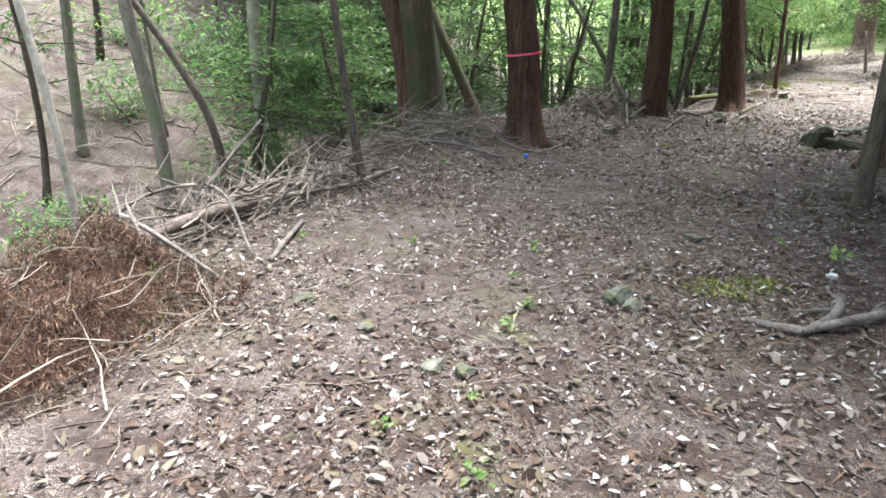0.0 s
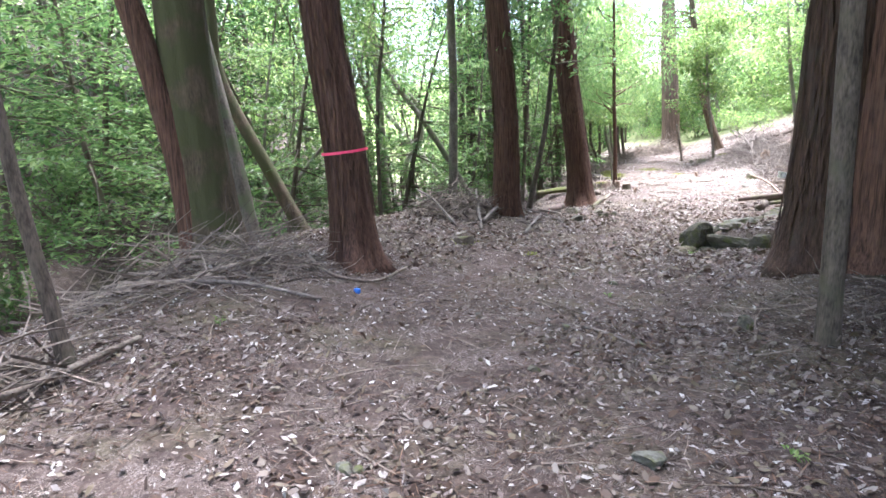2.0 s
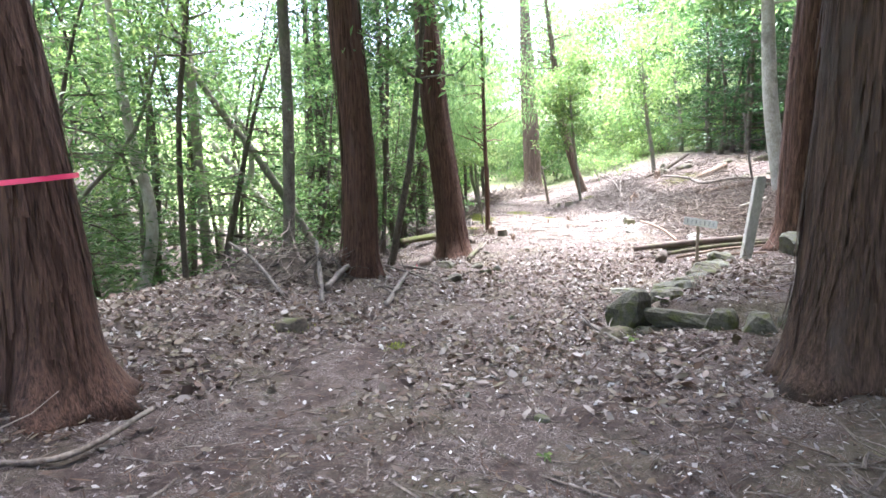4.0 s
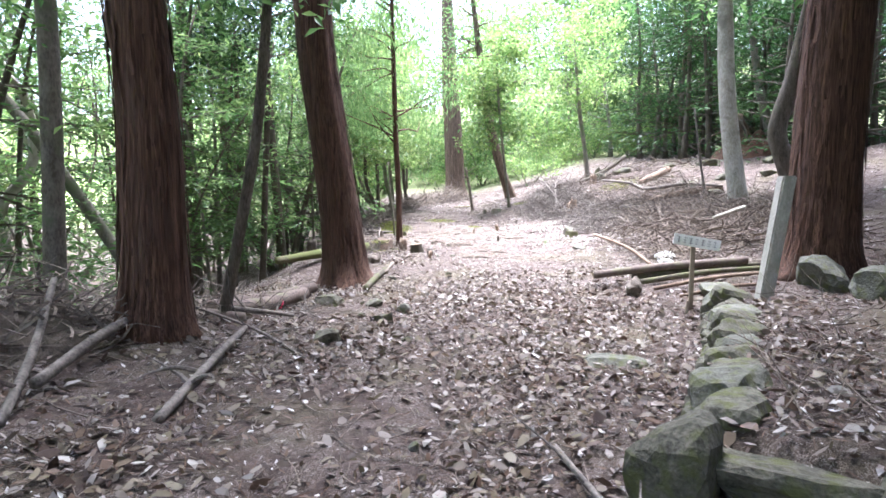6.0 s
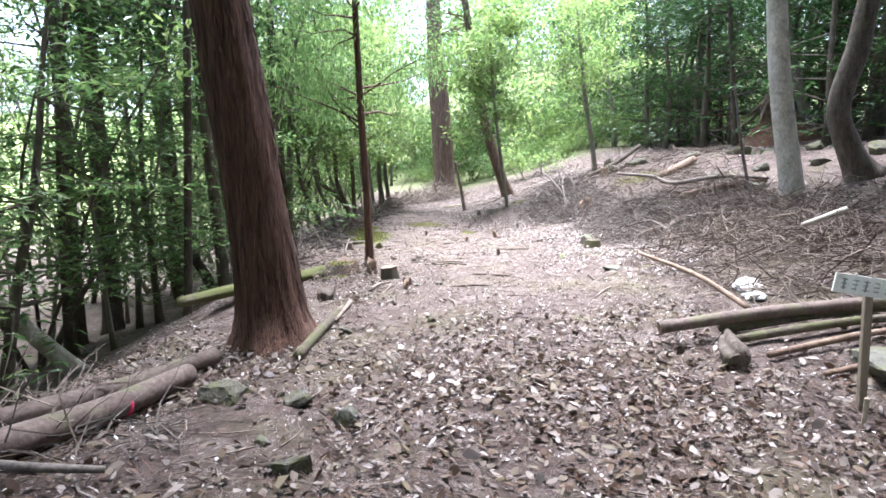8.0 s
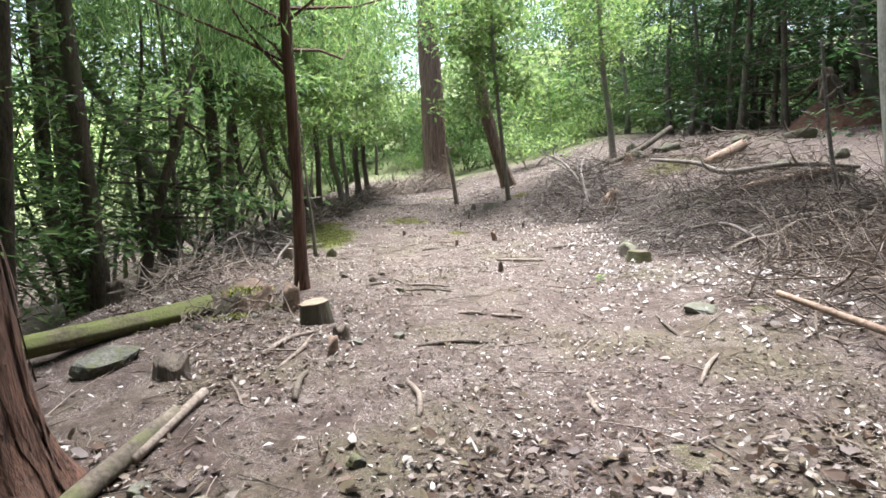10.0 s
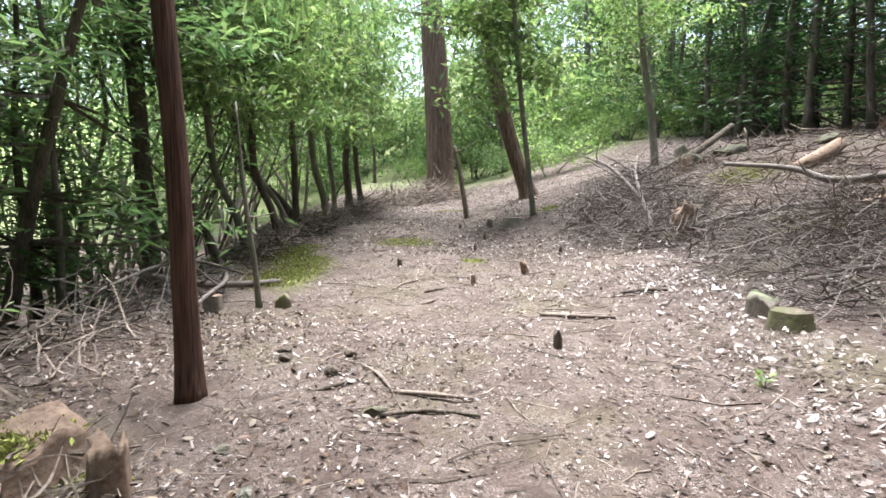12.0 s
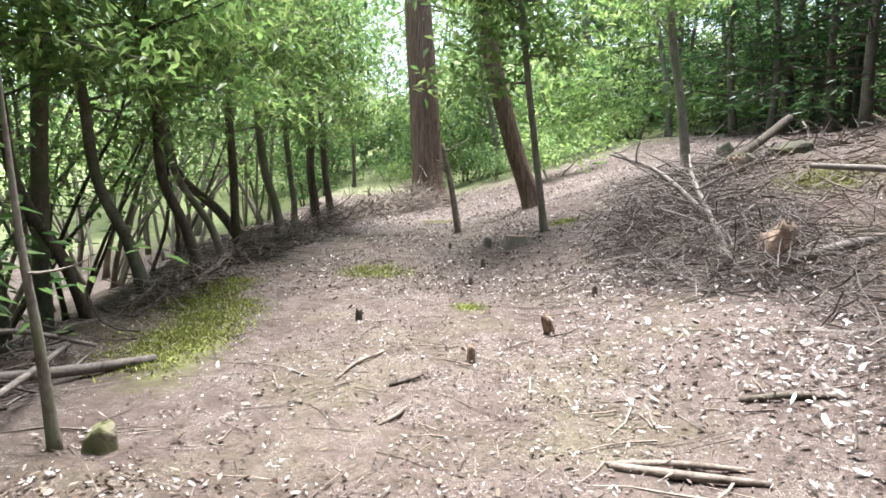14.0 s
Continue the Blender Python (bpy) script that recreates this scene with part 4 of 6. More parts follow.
# Unseen ring of evergreens, added to block low light from the right.
plant_out([dark], scattered(51, 38, (6.5, 24, -6, 12), 8.5, 20, -6, 21, 1.5, lambda x, y: y < 0.3 * x + 3.0), 51, 0.9, 1.2)
plant_out([dark, dark, slim2], scattered(25, 40, (20, 45, 8, 36), 11.5, 26, 24, 44, 1.7), 35, 0.9, 1.2)
plant_out([dark, slim2, tall], scattered(26, 12, (8, 40, -10, 22), 13, 28, -4, 26, 2.6), 36, 0.9, 1.2)
plant_out([slim, slim2, pole, slim2], scattered(27, 30, (-22, -3, 4, 24), -20, -3, 1, 20, 1.7), 37, 0.9, 1.3)
plant_out([bush], scattered(28, 14, (-14, -3, 6, 20), -14, -2.5, 2, 16, 1.8), 38, 0.5, 0.8)
# Unseen wood behind the start, thickened to shade the first stretch.
plant_out([dark, tall, dark], scattered(29, 24, (-14, 18, -18, 0), -16, 30, -20, -4.2, 2.0), 39, 1.0, 1.3)
# Tall trees added out of view on the right as canopy shade.
plant_out([tall, tall], scattered(43, 6, (6.0, 18, -2, 6), 3, 20, -1, 14, 1.9), 47, 1.0, 1.25)
plant_out([tall, tall2], scattered(30, 24, (-45, 30, 20, 90), -60, -34, 10, 95, 4.0), 40, 0.9, 1.3)

# Cedars added out of view; their crowns shade the path and the wall.
stand = big_tree("cedar_tree", "unseen tall cedar added beside the path for shade", (8.4, 6.0, 0.2), (8.4, 6.0, 1.7), (8.38, 6.05, 4.0), 0.22, 14, CEDAR, 11, 5.2, 3.8, DEEP, 4200, sides=12, leaf_size=0.5)
for k, (x, y) in enumerate(((11.2, 7.0), (14.2, 9.0), (6.6, 3.6), (10.2, 3.9), (16.6, 10.6), (-1.2, -2.6), (-3.8, -0.8), (13.4, 5.6), (7.4, 6.5), (9.9, 7.6), (12.6, 8.0), (7.2, 4.6), (9.3, 5.2), (6.0, 1.4), (11.8, 5.4), (4.9, 3.1), (15.4, 9.9))):
    copy_thing(stand, pose(x, y, height(x, y) - 0.12, 0, 0, k * 77) @ Matrix.Diagonal((1, 1, 0.92 + 0.04 * (k % 4), 1)))


# ---- stones ----
def stone_mesh(size, seed, block=0.0):
    """An angular stone: a rounded body cut by several planes."""
    rs = random.Random(seed * 7 + 1)
    bm = bmesh.new()
    bmesh.ops.create_icosphere(bm, subdivisions=3, radius=1.0)
    cuts = []
    for k in range(9):
        a, b = rs.uniform(0, 6.283), rs.uniform(-0.9, 1.0)
        n = Vector((math.cos(a) * math.sqrt(max(0.05, 1 - b * b)), math.sin(a) * math.sqrt(max(0.05, 1 - b * b)), b)).normalized()
        cuts.append((n, rs.uniform(0.62, 0.9)))
    off = Vector((seed * 3.1, seed * 1.7, seed * 0.9))
    for v in bm.verts:
        c = v.co.normalized()
        if block:
            p = 2 + 4 * block
            c = c / (abs(c.x) ** p + abs(c.y) ** p + abs(c.z) ** p) ** (1 / p)
        for n, d in cuts:
            over = c.dot(n) - d * (1.15 if block > 0.5 else 1.0)
            if over > 0:
                c = c - n * over
        k = 1.08 + 0.10 * noise.noise(c * 2.2 + off) + 0.07 * noise.noise(c * 6 + off) + 0.03 * noise.noise(c * 18 + off)
        v.co = Vector((c.x * size[0], c.y * size[1], c.z * size[2])) * 0.5 * k
    return bm


def rock(label, x, y, size, rz, material, seed, sunk=0.35, block=0.4, group="stones on the ground", name="rock"):
    z = height(x, y) + size[2] * (0.5 - sunk)
    ob = part(name, stone_mesh(size, seed, block), material)
    ob.matrix_world = pose(x, y, z, 0, 0, rz)
    return tagged(ob, label, "rock", group)


wall = thing("stone_wall", 5.6, 8.75, height(5.6, 8.75), "low dry wall of mossy stones along the path", "wall")
wall["kind"] = "structure"


def wall_stone(x, y, z, size, rz, material, seed, rx=0.0):
    ob = part("stone", stone_mesh(size, seed, 0.9), material, wall)
    ob.matrix_basis = pose(x - wall.location.x, y - wall.location.y, z - wall.location.z, rx, 0, rz)


rng = np.random.default_rng(77)
# the short front side: a tall corner stone, a long lintel over small stones, then upright stones
wall_stone(5.61, 8.63, 0.12, (0.32, 0.30, 0.48), 20, STONE, 1)
wall_stone(5.86, 8.30, 0.13, (0.62, 0.24, 0.17), -60, STONE, 2)
wall_stone(5.62, 8.42, -0.01, (0.26, 0.22, 0.16), -50, STONE, 3)
wall_stone(5.86, 8.20, 0.0, (0.34, 0.2, 0.16), -62, STONE, 4)
for k in range(4):
    wall_stone(6.0 + 0.11 * k, 7.95 - 0.24 * k, 0.08, (0.29, 0.24, 0.34), -65 + rng.uniform(-9, 9), STONE, 5 + k)
wall_stone(5.36, 8.52, 0.0, (0.26, 0.2, 0.14), 10, MOSSLOG, 9)
# the long side beside the path: a low course of small stones under long slabs set on edge
at, k = 0.30, 0
while at < 3.95:
    ln = rng.uniform(0.30, 0.52)
    a = at + ln / 2
    x, y = 5.6 + 0.894 * a + 0.045 * math.sin(a * 0.8), 8.66 + 0.478 * a - 0.07 * math.sin(a * 0.8)
    foot = height(x - 0.16, y + 0.26)
    thick, tall_k = rng.uniform(0.26, 0.38), rng.uniform(0.20, 0.27)
    wall_stone(x + 0.10, y - 0.15, foot + 0.13 + tall_k * 0.32, (ln * 1.04, thick, tall_k), 28 + rng.uniform(-13, 13), PALESTONE if k % 3 == 1 else STONE, 20 + k, rng.uniform(-12, 12))
    for b in (-0.26, 0.24):
        wall_stone(x + 0.04 + b * ln * 0.9, y - 0.05 + b * ln * 0.47, foot + 0.055, (ln * 0.55, 0.24, rng.uniform(0.14, 0.19)), 28 + rng.uniform(-12, 12), STONE, 50 + 2 * k + (b > 0))
    at += ln * 0.96
    k += 1
wall_stone(9.2, 10.5, 0.12, (0.3, 0.26, 0.26), 20, PALESTONE, 81)
wall_stone(9.6, 10.7, 0.18, (0.8, 0.34, 0.14), 40, PALESTONE, 82)
rock("large pale boulder in front of the stout cedar", 10.5, 10.05, (0.62, 0.5, 0.42), 25, PALESTONE, 90, 0.25)
rock("large pale boulder among leaves by the stout cedar", 10.05, 9.35, (0.6, 0.5, 0.4), 10, PALESTONE, 91, 0.25)
rock("flat pale stone lying in the path", 7.08, 10.06, (0.44, 0.27, 0.12), -33, PALESTONE, 92, 0.5)
rock("pale lichen-covered stone in the leaf litter", 1.09, 3.2, (0.2, 0.15, 0.13), 15, PALESTONE, 93)
rock("white stone in the leaf litter", 1.13, 3.08, (0.13, 0.11, 0.1), 40, PALESTONE, 94)
rock("flat mossy stone by the needle heap", -1.64, 3.2, (0.3, 0.17, 0.09), 15, STONE, 95)
rock("yellowish stone flush with the ground", 2.02, 4.3, (0.17, 0.12, 0.07), 15, PALESTONE, 96)
rock("small flat stone in the leaf litter", -0.84, 3.14, (0.15, 0.11, 0.06), 15, STONE, 97)
rock("small pale stone in the leaf litter", -0.05, 2.33, (0.13, 0.09, 0.06), 60, PALESTONE, 98)
rock("small pale stone in the leaf litter", 0.1, 2.3, (0.1, 0.08, 0.06), 0, PALESTONE, 99)
rock("mossy stone on the path", 6.31, 12.1, (0.2, 0.16, 0.12), 15, STONE, 100)
rock("mossy stone on the path", 5.5, 11.6, (0.24, 0.2, 0.16), 35, STONE, 101)
rock("angular stone below the cedar", 6.43, 13.45, (0.34, 0.28, 0.14), 15, STONE, 102)
rock("angular mossy stone on the path", 6.75, 13.05, (0.24, 0.18, 0.13), 75, STONE, 103)
rock("grey stone on the path", 6.85, 12.6, (0.17, 0.14, 0.14), 75, PALESTONE, 104)
rock("grey angular stone beside the mossy log", 7.85, 15.95, (0.36, 0.24, 0.17), 30, PALESTONE, 106)
rock("flat grey stone in the clearing", 11.45, 14.25, (0.36, 0.24, 0.09), 30, PALESTONE, 107, 0.5)
rock("mossy stone under the big cedar", 3.78, 5.72, (0.13, 0.11, 0.13), 30, STONE, 108, 0.2)
for k, (x, y) in enumerate(((19.5, 20.6), (20.4, 18.6), (18.9, 17.0), (19.7, 16.4), (20.9, 17.6), (18.3, 15.9), (20.0, 15.3), (19.4, 13.6), (20.6, 14.4), (18.2, 13.2), (21.5, 16.0), (20.2, 20.2))):
    rock("weathered rock on the slope", x, y, (rng.uniform(0.3, 0.7), rng.uniform(0.25, 0.5), rng.uniform(0.2, 0.4)), rng.uniform(0, 180), STONE, 110 + k, 0.45)
for k in range(26):
    x, y = rng.uniform(-0.8, 10.5), 0.0
    y = 1.45 * x + rng.uniform(1.5, 4.0)
    rock("small stone in the leaf litter", x, y, (rng.uniform(0.05, 0.12), rng.uniform(0.04, 0.09), rng.uniform(0.04, 0.07)), rng.uniform(0, 180), PALESTONE if k % 3 else STONE, 140 + k)


# ---- logs, branches, stumps ----
def lying(name, label, rows, material, seed, sides=12, ridge=0.04, cat="log", twigs=0, group="fallen branches", ends=None, twig_len=0.5):
    """A trunk or branch lying over the ground: rows of x, y, gap under it, radius."""
    world_rows = [(x, y, height(x, y) + gap + r * 0.8, r) for x, y, gap, r in rows]
    o = np.array(world_rows[0][:3])
    ob = thing(name, *o, label, cat, group)
    local = [(p[0] - o[0], p[1] - o[1], p[2] - o[2], p[3]) for p in world_rows]
    line = smooth_line(local, 0.09)
    v, f = tube(line, sides, ridge, 0, seed)
    body = link_mesh("stem" if cat == "branch" else "body", v, f, material, ob, smooth=True)
    if ends:
        for p, q in ((line[0], line[1]), (line[-1], line[-2])):
            d = (p[:3] - q[:3]) / np.linalg.norm(p[:3] - q[:3])
            row = np.array([(*(p[:3] - d * 0.01), p[3] * 0.96), (*(p[:3] + d * 0.004), p[3] * 0.94)])
            v, f = tube(row, sides)
            link_mesh("cut_end", v, f, ends, ob, "pale sawn end")
    r2 = np.random.default_rng(seed + 900)
    for k in range(twigs):
        p = line[int(len(line) * r2.uniform(0.25, 0.98))]
        a = r2.uniform(0, 6.283)
        row = wander(r2, p[:3], (math.cos(a), math.sin(a), r2.uniform(0.1, 0.7)), twig_len * r2.uniform(0.4, 1.2), p[3] * 0.6, 0.002, 5, 0.17)
        v, f = tube(smooth_line(row, 0.08), 5)
        link_mesh("twig", v, f, material, ob)
    return ob


def branch(label, rows, material=TWIGWOOD, seed=0, twigs=0, sides=7, twig_len=0.5):
    return lying("fallen_branch", label, rows, material, seed, sides, 0.05, "branch", twigs, twig_len=twig_len)


lying("log", "reddish peeled log lying along the terrace edge", [(6.3, 13.95, 0.03, 0.075), (5.7, 13.45, 0.05, 0.08), (4.95, 12.8, 0.02, 0.085)], BARELOG, 1, 20, 0.02, ends=CUTWOOD)
mark = lying("paint_band", "red paint mark round the peeled log", [(5.83, 13.555, 0.0425, 0.0812), (5.81, 13.54, 0.0435, 0.0813)], PINK, 2, 20, 0.0, "mark")
lying("log", "reddish peeled log lying behind another", [(6.6, 14.35, 0.03, 0.065), (5.9, 13.95, 0.05, 0.07), (4.9, 13.35, 0.04, 0.075)], BARELOG, 3, 20, 0.02, ends=CUTWOOD)
lying("log", "pale log on the slope below the cedar", [(5.1, 12.35, 0.0, 0.05), (4.85, 12.55, 0.0, 0.055)], BARELOG, 4, 14, 0.03)
lying("pole", "straight grey pole lying beside the path", [(9.42, 12.25, 0.12, 0.048), (10.1, 11.75, 0.12, 0.05), (10.9, 11.1, 0.08, 0.05)], BARELOG, 6, 16, 0.015, ends=CUTWOOD)
for k, (a, b, c, d, g, r) in enumerate(((9.75, 11.8, 10.95, 10.8, 0.02, 0.034), (9.6, 11.5, 10.75, 10.75, 0.02, 0.024), (9.9, 11.95, 11.2, 10.9, 0.02, 0.028), (9.5, 11.1, 10.35, 10.45, 0.01, 0.02), (9.85, 12.0, 10.9, 11.25, 0.04, 0.042))):
    lying("pole", "mossy pole in a stack beside the path", [(a, b, g, r), ((a + c) / 2, (b + d) / 2, g + 0.02, r), (c, d, g, r * 0.8)], MOSSLOG if k % 2 == 0 else DEADWOOD, 7 + k, 12, 0.03, group="poles stacked beside the path")
lying("pole", "long thin dead stem leaning on the brush", [(10.1, 11.9, 0.15, 0.022), (10.4, 12.5, 0.3, 0.022), (10.9, 13.5, 0.35, 0.018)], DEADWOOD, 13, 10, 0.03)
lying("log_end", "dark broken log butt beside the poles", [(9.34, 11.58, 0.0, 0.07), (9.40, 11.63, 0.01, 0.085), (9.56, 11.75, 0.0, 0.075), (9.78, 11.9, 0.0, 0.05)], DARKBARK, 14, 20, 0.3, ends=DARKBARK)
lying("log", "thin pale log lying at the terrace edge", [(7.98, 14.85, 0.0, 0.04), (7.5, 14.35, 0.01, 0.042), (7.1, 13.9, 0.0, 0.04)], MOSSLOG, 16, 14, 0.05)
lying("log", "moss-covered log running into the old stump", [(8.72, 16.75, 0.0, 0.085), (8.2, 16.5, 0.0, 0.07), (7.5, 16.2, 0.08, 0.065), (6.7, 15.9, 0.3, 0.05)], GREENLOG, 15, 24, 0.13)


def stump(label, x, y, r, tall_h, bark, seed, jag=0.0, face=CUTWOOD, tilt=0.0, name="stump", face_label="pale sawn face"):
    ob = thing(name, x, y, height(x, y) - 0.06, label, "stump", "stumps of the clearing")
    sides, rings = 28, 9
    rr = np.random.default_rng(seed)
    line = np.array([(tilt * k / rings, 0, (tall_h + 0.06) * k / rings, r * (1.08 - 0.1 * k / rings)) for k in range(rings + 1)])
    v, f = tube(line, sides, 0.1, 0.3, seed, cap=False)
    if jag:
        top = rr.uniform(-1, 1, sides)
        top = sum(np.roll(top, k) for k in range(5)) / 3
        k = v[:, 2] / (tall_h + 0.06)
        v[:, 2] += np.tile(top, rings + 1) * jag * np.clip(k, 0, 1) ** 2
    f = f + [list(range(rings * sides, (rings + 1) * sides))] if jag else f
    link_mesh("bark", v, f, bark, ob, smooth=True)
    if not jag:
        ring = v[rings * sides:].copy()
        mid = ring.mean(0)
        out, faces = [mid + np.array([0, 0, 0.006])], []
        for s in (0.35, 0.7, 0.93, 1.0):
            out += list(mid + (ring - mid) * s + np.array([0, 0, 0.008 * (1 - s) + rr.uniform(0, 0.003)]))
        for j in range(sides):
            faces.append([0, 1 + j, 1 + (j + 1) % sides])
            for b in range(3):
                faces.append([1 + b * sides + j, 1 + (b + 1) * sides + j, 1 + (b + 1) * sides + (j + 1) % sides, 1 + b * sides + (j + 1) % sides])
        link_mesh("cut_face", np.array(out), faces, face, ob, face_label)
    return ob


stump("freshly sawn stump with pale top and dark bark", 9.22, 15.95, 0.088, 0.16, DARKBARK, 1, tilt=-0.03)
stump("old rotten mossy stump with a broken rim", 8.98, 16.78, 0.19, 0.15, DEADWOOD, 2, jag=0.1)
stump("dark rotten side of the old stump", 8.70, 16.74, 0.13, 0.15, DARKBARK, 3, jag=0.14, tilt=0.12)
stump("small dark broken stub beside the sawn stump", 9.22, 16.42, 0.055, 0.14, DEADWOOD, 4, jag=0.1)
stump("thin dark stub with a mossy top", 8.95, 15.17, 0.025, 0.09, DEADWOOD, 5, jag=0.04)
stump("small rotten stub in the leaf litter", 9.15, 15.46, 0.04, 0.07, DARKBARK, 6, jag=0.04)
stump("dark broken stump by the mossy log", 8.11, 15.48, 0.075, 0.08, DARKBARK, 7, jag=0.06)
stump("low sawn stump with a mossy side", 13.17, 16.0, 0.11, 0.11, MOSSLOG, 8, face=MOSSLOG, face_label="weathered sawn face")
stump("broken grey stump beside the mossy one", 13.36, 16.27, 0.085, 0.11, GREYBARK, 9, jag=0.05)
stump("splintered broken stump in the brush", 15.85, 18.45, 0.12, 0.3, DEADWOOD, 10, jag=0.22)
stump("low sawn stump near the bend", 16.16, 21.9, 0.13, 0.13, GREYBARK, 11, face=DEADWOOD, face_label="weathered sawn face")
stump("thin stub near the bend", 16.1, 22.4, 0.05, 0.14, GREYBARK, 12, jag=0.05)
stump("thin brown stub in the clearing", 13.0, 19.1, 0.022, 0.09, DEADWOOD, 13, jag=0.04)
stump("slanting brown stub in the clearing", 13.95, 19.25, 0.035, 0.13, DEADWOOD, 14, jag=0.08, tilt=-0.08)
stump("small mossy stub at the path's edge", 10.85, 19.0, 0.05, 0.08, MOSSLOG, 15, jag=0.04)
stump("dark mossy stump in the leaf litter", 2.92, 9.95, 0.11, 0.07, MOSSLOG, 16, jag=0.05)
stump("sawn stump behind the slim conifer", 10.33, 19.18, 0.065, 0.13, GREYBARK, 17, face=DEADWOOD, face_label="weathered sawn face")
stump("dark cut stump at the terrace edge", 8.25, 18.2, 0.08, 0.3, DARKBARK, 18, jag=0.05)
stump("grey stump on the hill", 20.2, 21.2, 0.12, 0.3, GREYBARK, 20, jag=0.1)
stump("grey stump on the hill", 19.0, 20.4, 0.09, 0.25, DEADWOOD, 21, jag=0.1)
for k, (x, y) in enumerate(((14.6, 21.0), (15.3, 21.6), (12.9, 20.4), (15.9, 23.0), (14.9, 19.6), (11.8, 16.8))):
    stump("thin cut sapling stub in the clearing", x, y, 0.016 + 0.004 * (k % 3), 0.08 + 0.02 * (k % 2), DARKBARK, 30 + k, jag=0.03)

# the heap of branches at the first bend, and the sticks that lie about
lying("log", "long peeled log on the bank", [(-2.35, 3.35, 0.10, 0.055), (-2.0, 4.2, 0.14, 0.055), (-1.55, 5.25, 0.08, 0.045)], BARELOG, 40, 14, 0.04)
branch("pale forked dead branch on the heap", [(-1.5, 3.55, 0.03, 0.014), (-1.95, 3.75, 0.25, 0.017), (-2.3, 4.0, 0.42, 0.02), (-2.5, 4.2, 0.5, 0.012)], GREYTWIG, 41, 5)
branch("pale bent branch on the heap", [(-1.35, 3.9, 0.02, 0.01), (-1.75, 4.4, 0.4, 0.013), (-2.3, 4.35, 0.5, 0.014), (-2.8, 4.2, 0.35, 0.01)], GREYTWIG, 42, 4)
branch("pale thin branch on the heap", [(-1.85, 3.5, 0.02, 0.012), (-2.1, 3.8, 0.3, 0.012), (-2.3, 4.1, 0.5, 0.009)], GREYTWIG, 43, 3)
branch("short peeled stick in the leaf litter", [(-1.21, 3.85, 0, 0.02), (-1.2, 4.25, 0.01, 0.022), (-1.17, 4.75, 0.02, 0.018)], GREYTWIG, 44)
branch("long crooked branch on the bank", [(-1.9, 4.6, 0.05, 0.03), (-1.5, 5.2, 0.1, 0.03), (-1.0, 5.85, 0.05, 0.026), (-0.45, 6.5, 0.02, 0.02)], TWIGWOOD, 45, 5)
branch("long crooked branch on the bank", [(-2.1, 4.9, 0.1, 0.035), (-1.7, 5.6, 0.15, 0.03), (-1.2, 6.3, 0.1, 0.022)], TWIGWOOD, 46, 5)
branch("grey stick reaching up from the bank", [(-2.4, 5.2, 0.2, 0.02), (-2.1, 5.6, 0.5, 0.018), (-1.8, 6.0, 0.75, 0.012)], GREYTWIG, 47, 3)
branch("pale crooked branch in the leaf litter", [(1.72, 2.88, 0, 0.022), (1.95, 2.74, 0.01, 0.026), (2.2, 2.85, 0.03, 0.028), (2.4, 3.08, 0.06, 0.024)], GREYTWIG, 48, 1, 9)
branch("pale crooked branch in the leaf litter", [(1.95, 2.72, 0.02, 0.022), (2.3, 2.8, 0.04, 0.026), (2.65, 2.95, 0.02, 0.022)], GREYTWIG, 49, 1, 9)
branch("long pale stick across the leaf litter", [(-0.4, 7.6, 0.05, 0.02), (0.2, 7.35, 0.04, 0.018), (0.8, 7.12, 0.02, 0.014)], GREYTWIG, 50, 2)
branch("straight pale stick on the path", [(2.74, 6.27, 0, 0.013), (2.82, 5.95, 0.01, 0.014), (2.88, 5.62, 0, 0.011)], GREYTWIG, 51)
branch("thin winding stick on the path", [(3.3, 6.9, 0, 0.006), (3.5, 6.3, 0.01, 0.007), (3.2, 5.9, 0, 0.006)], TWIGWOOD, 52)
branch("pale bowed stick by the stone wall", [(5.7, 9.35, 0.0, 0.014), (5.35, 8.75, 0.03, 0.016), (5.15, 8.25, 0.0, 0.018)], GREYTWIG, 53, 2)
branch("curved vine root lying round the cedar", [(0.75, 8.15, 0.12, 0.014), (0.95, 7.9, 0.02, 0.016), (1.35, 7.85, 0.02, 0.016), (1.75, 8.2, 0.1, 0.014)], TWIGWOOD, 54)
branch("stout bare branch over the bank", [(4.1, 10.6, 0.0, 0.03), (4.55, 11.3, 0.02, 0.03), (5.0, 12.0, 0.02, 0.024)], GREYTWIG, 55, 3)
branch("stick crossing the leaf litter", [(4.75, 12.5, 0.1, 0.012), (5.05, 11.9, 0.03, 0.013), (5.2, 11.3, 0.0, 0.01)], GREYTWIG, 56, 2)
branch("pale branch lying down the bank", [(3.6, 11.1, 0.05, 0.035), (4.0, 11.7, 0.1, 0.034), (4.4, 12.3, 0.1, 0.028)], GREYTWIG, 57, 2)
branch("pale branch leaning on the dark heap", [(3.45, 10.75, 0, 0.025), (3.6, 11.3, 0.15, 0.025), (3.75, 11.9, 0.4, 0.02)], GREYTWIG, 58, 2)
branch("pale stick leaning on the dark heap", [(3.1, 10.9, 0, 0.018), (2.9, 11.5, 0.25, 0.018), (2.75, 12.0, 0.35, 0.014)], GREYTWIG, 59, 2)
branch("crooked bare branch below the cedar", [(4.6, 13.3, 0.05, 0.025), (4.95, 13.0, 0.1, 0.025), (5.3, 12.6, 0.08, 0.022), (5.6, 12.5, 0.05, 0.016)], GREYTWIG, 60, 5)
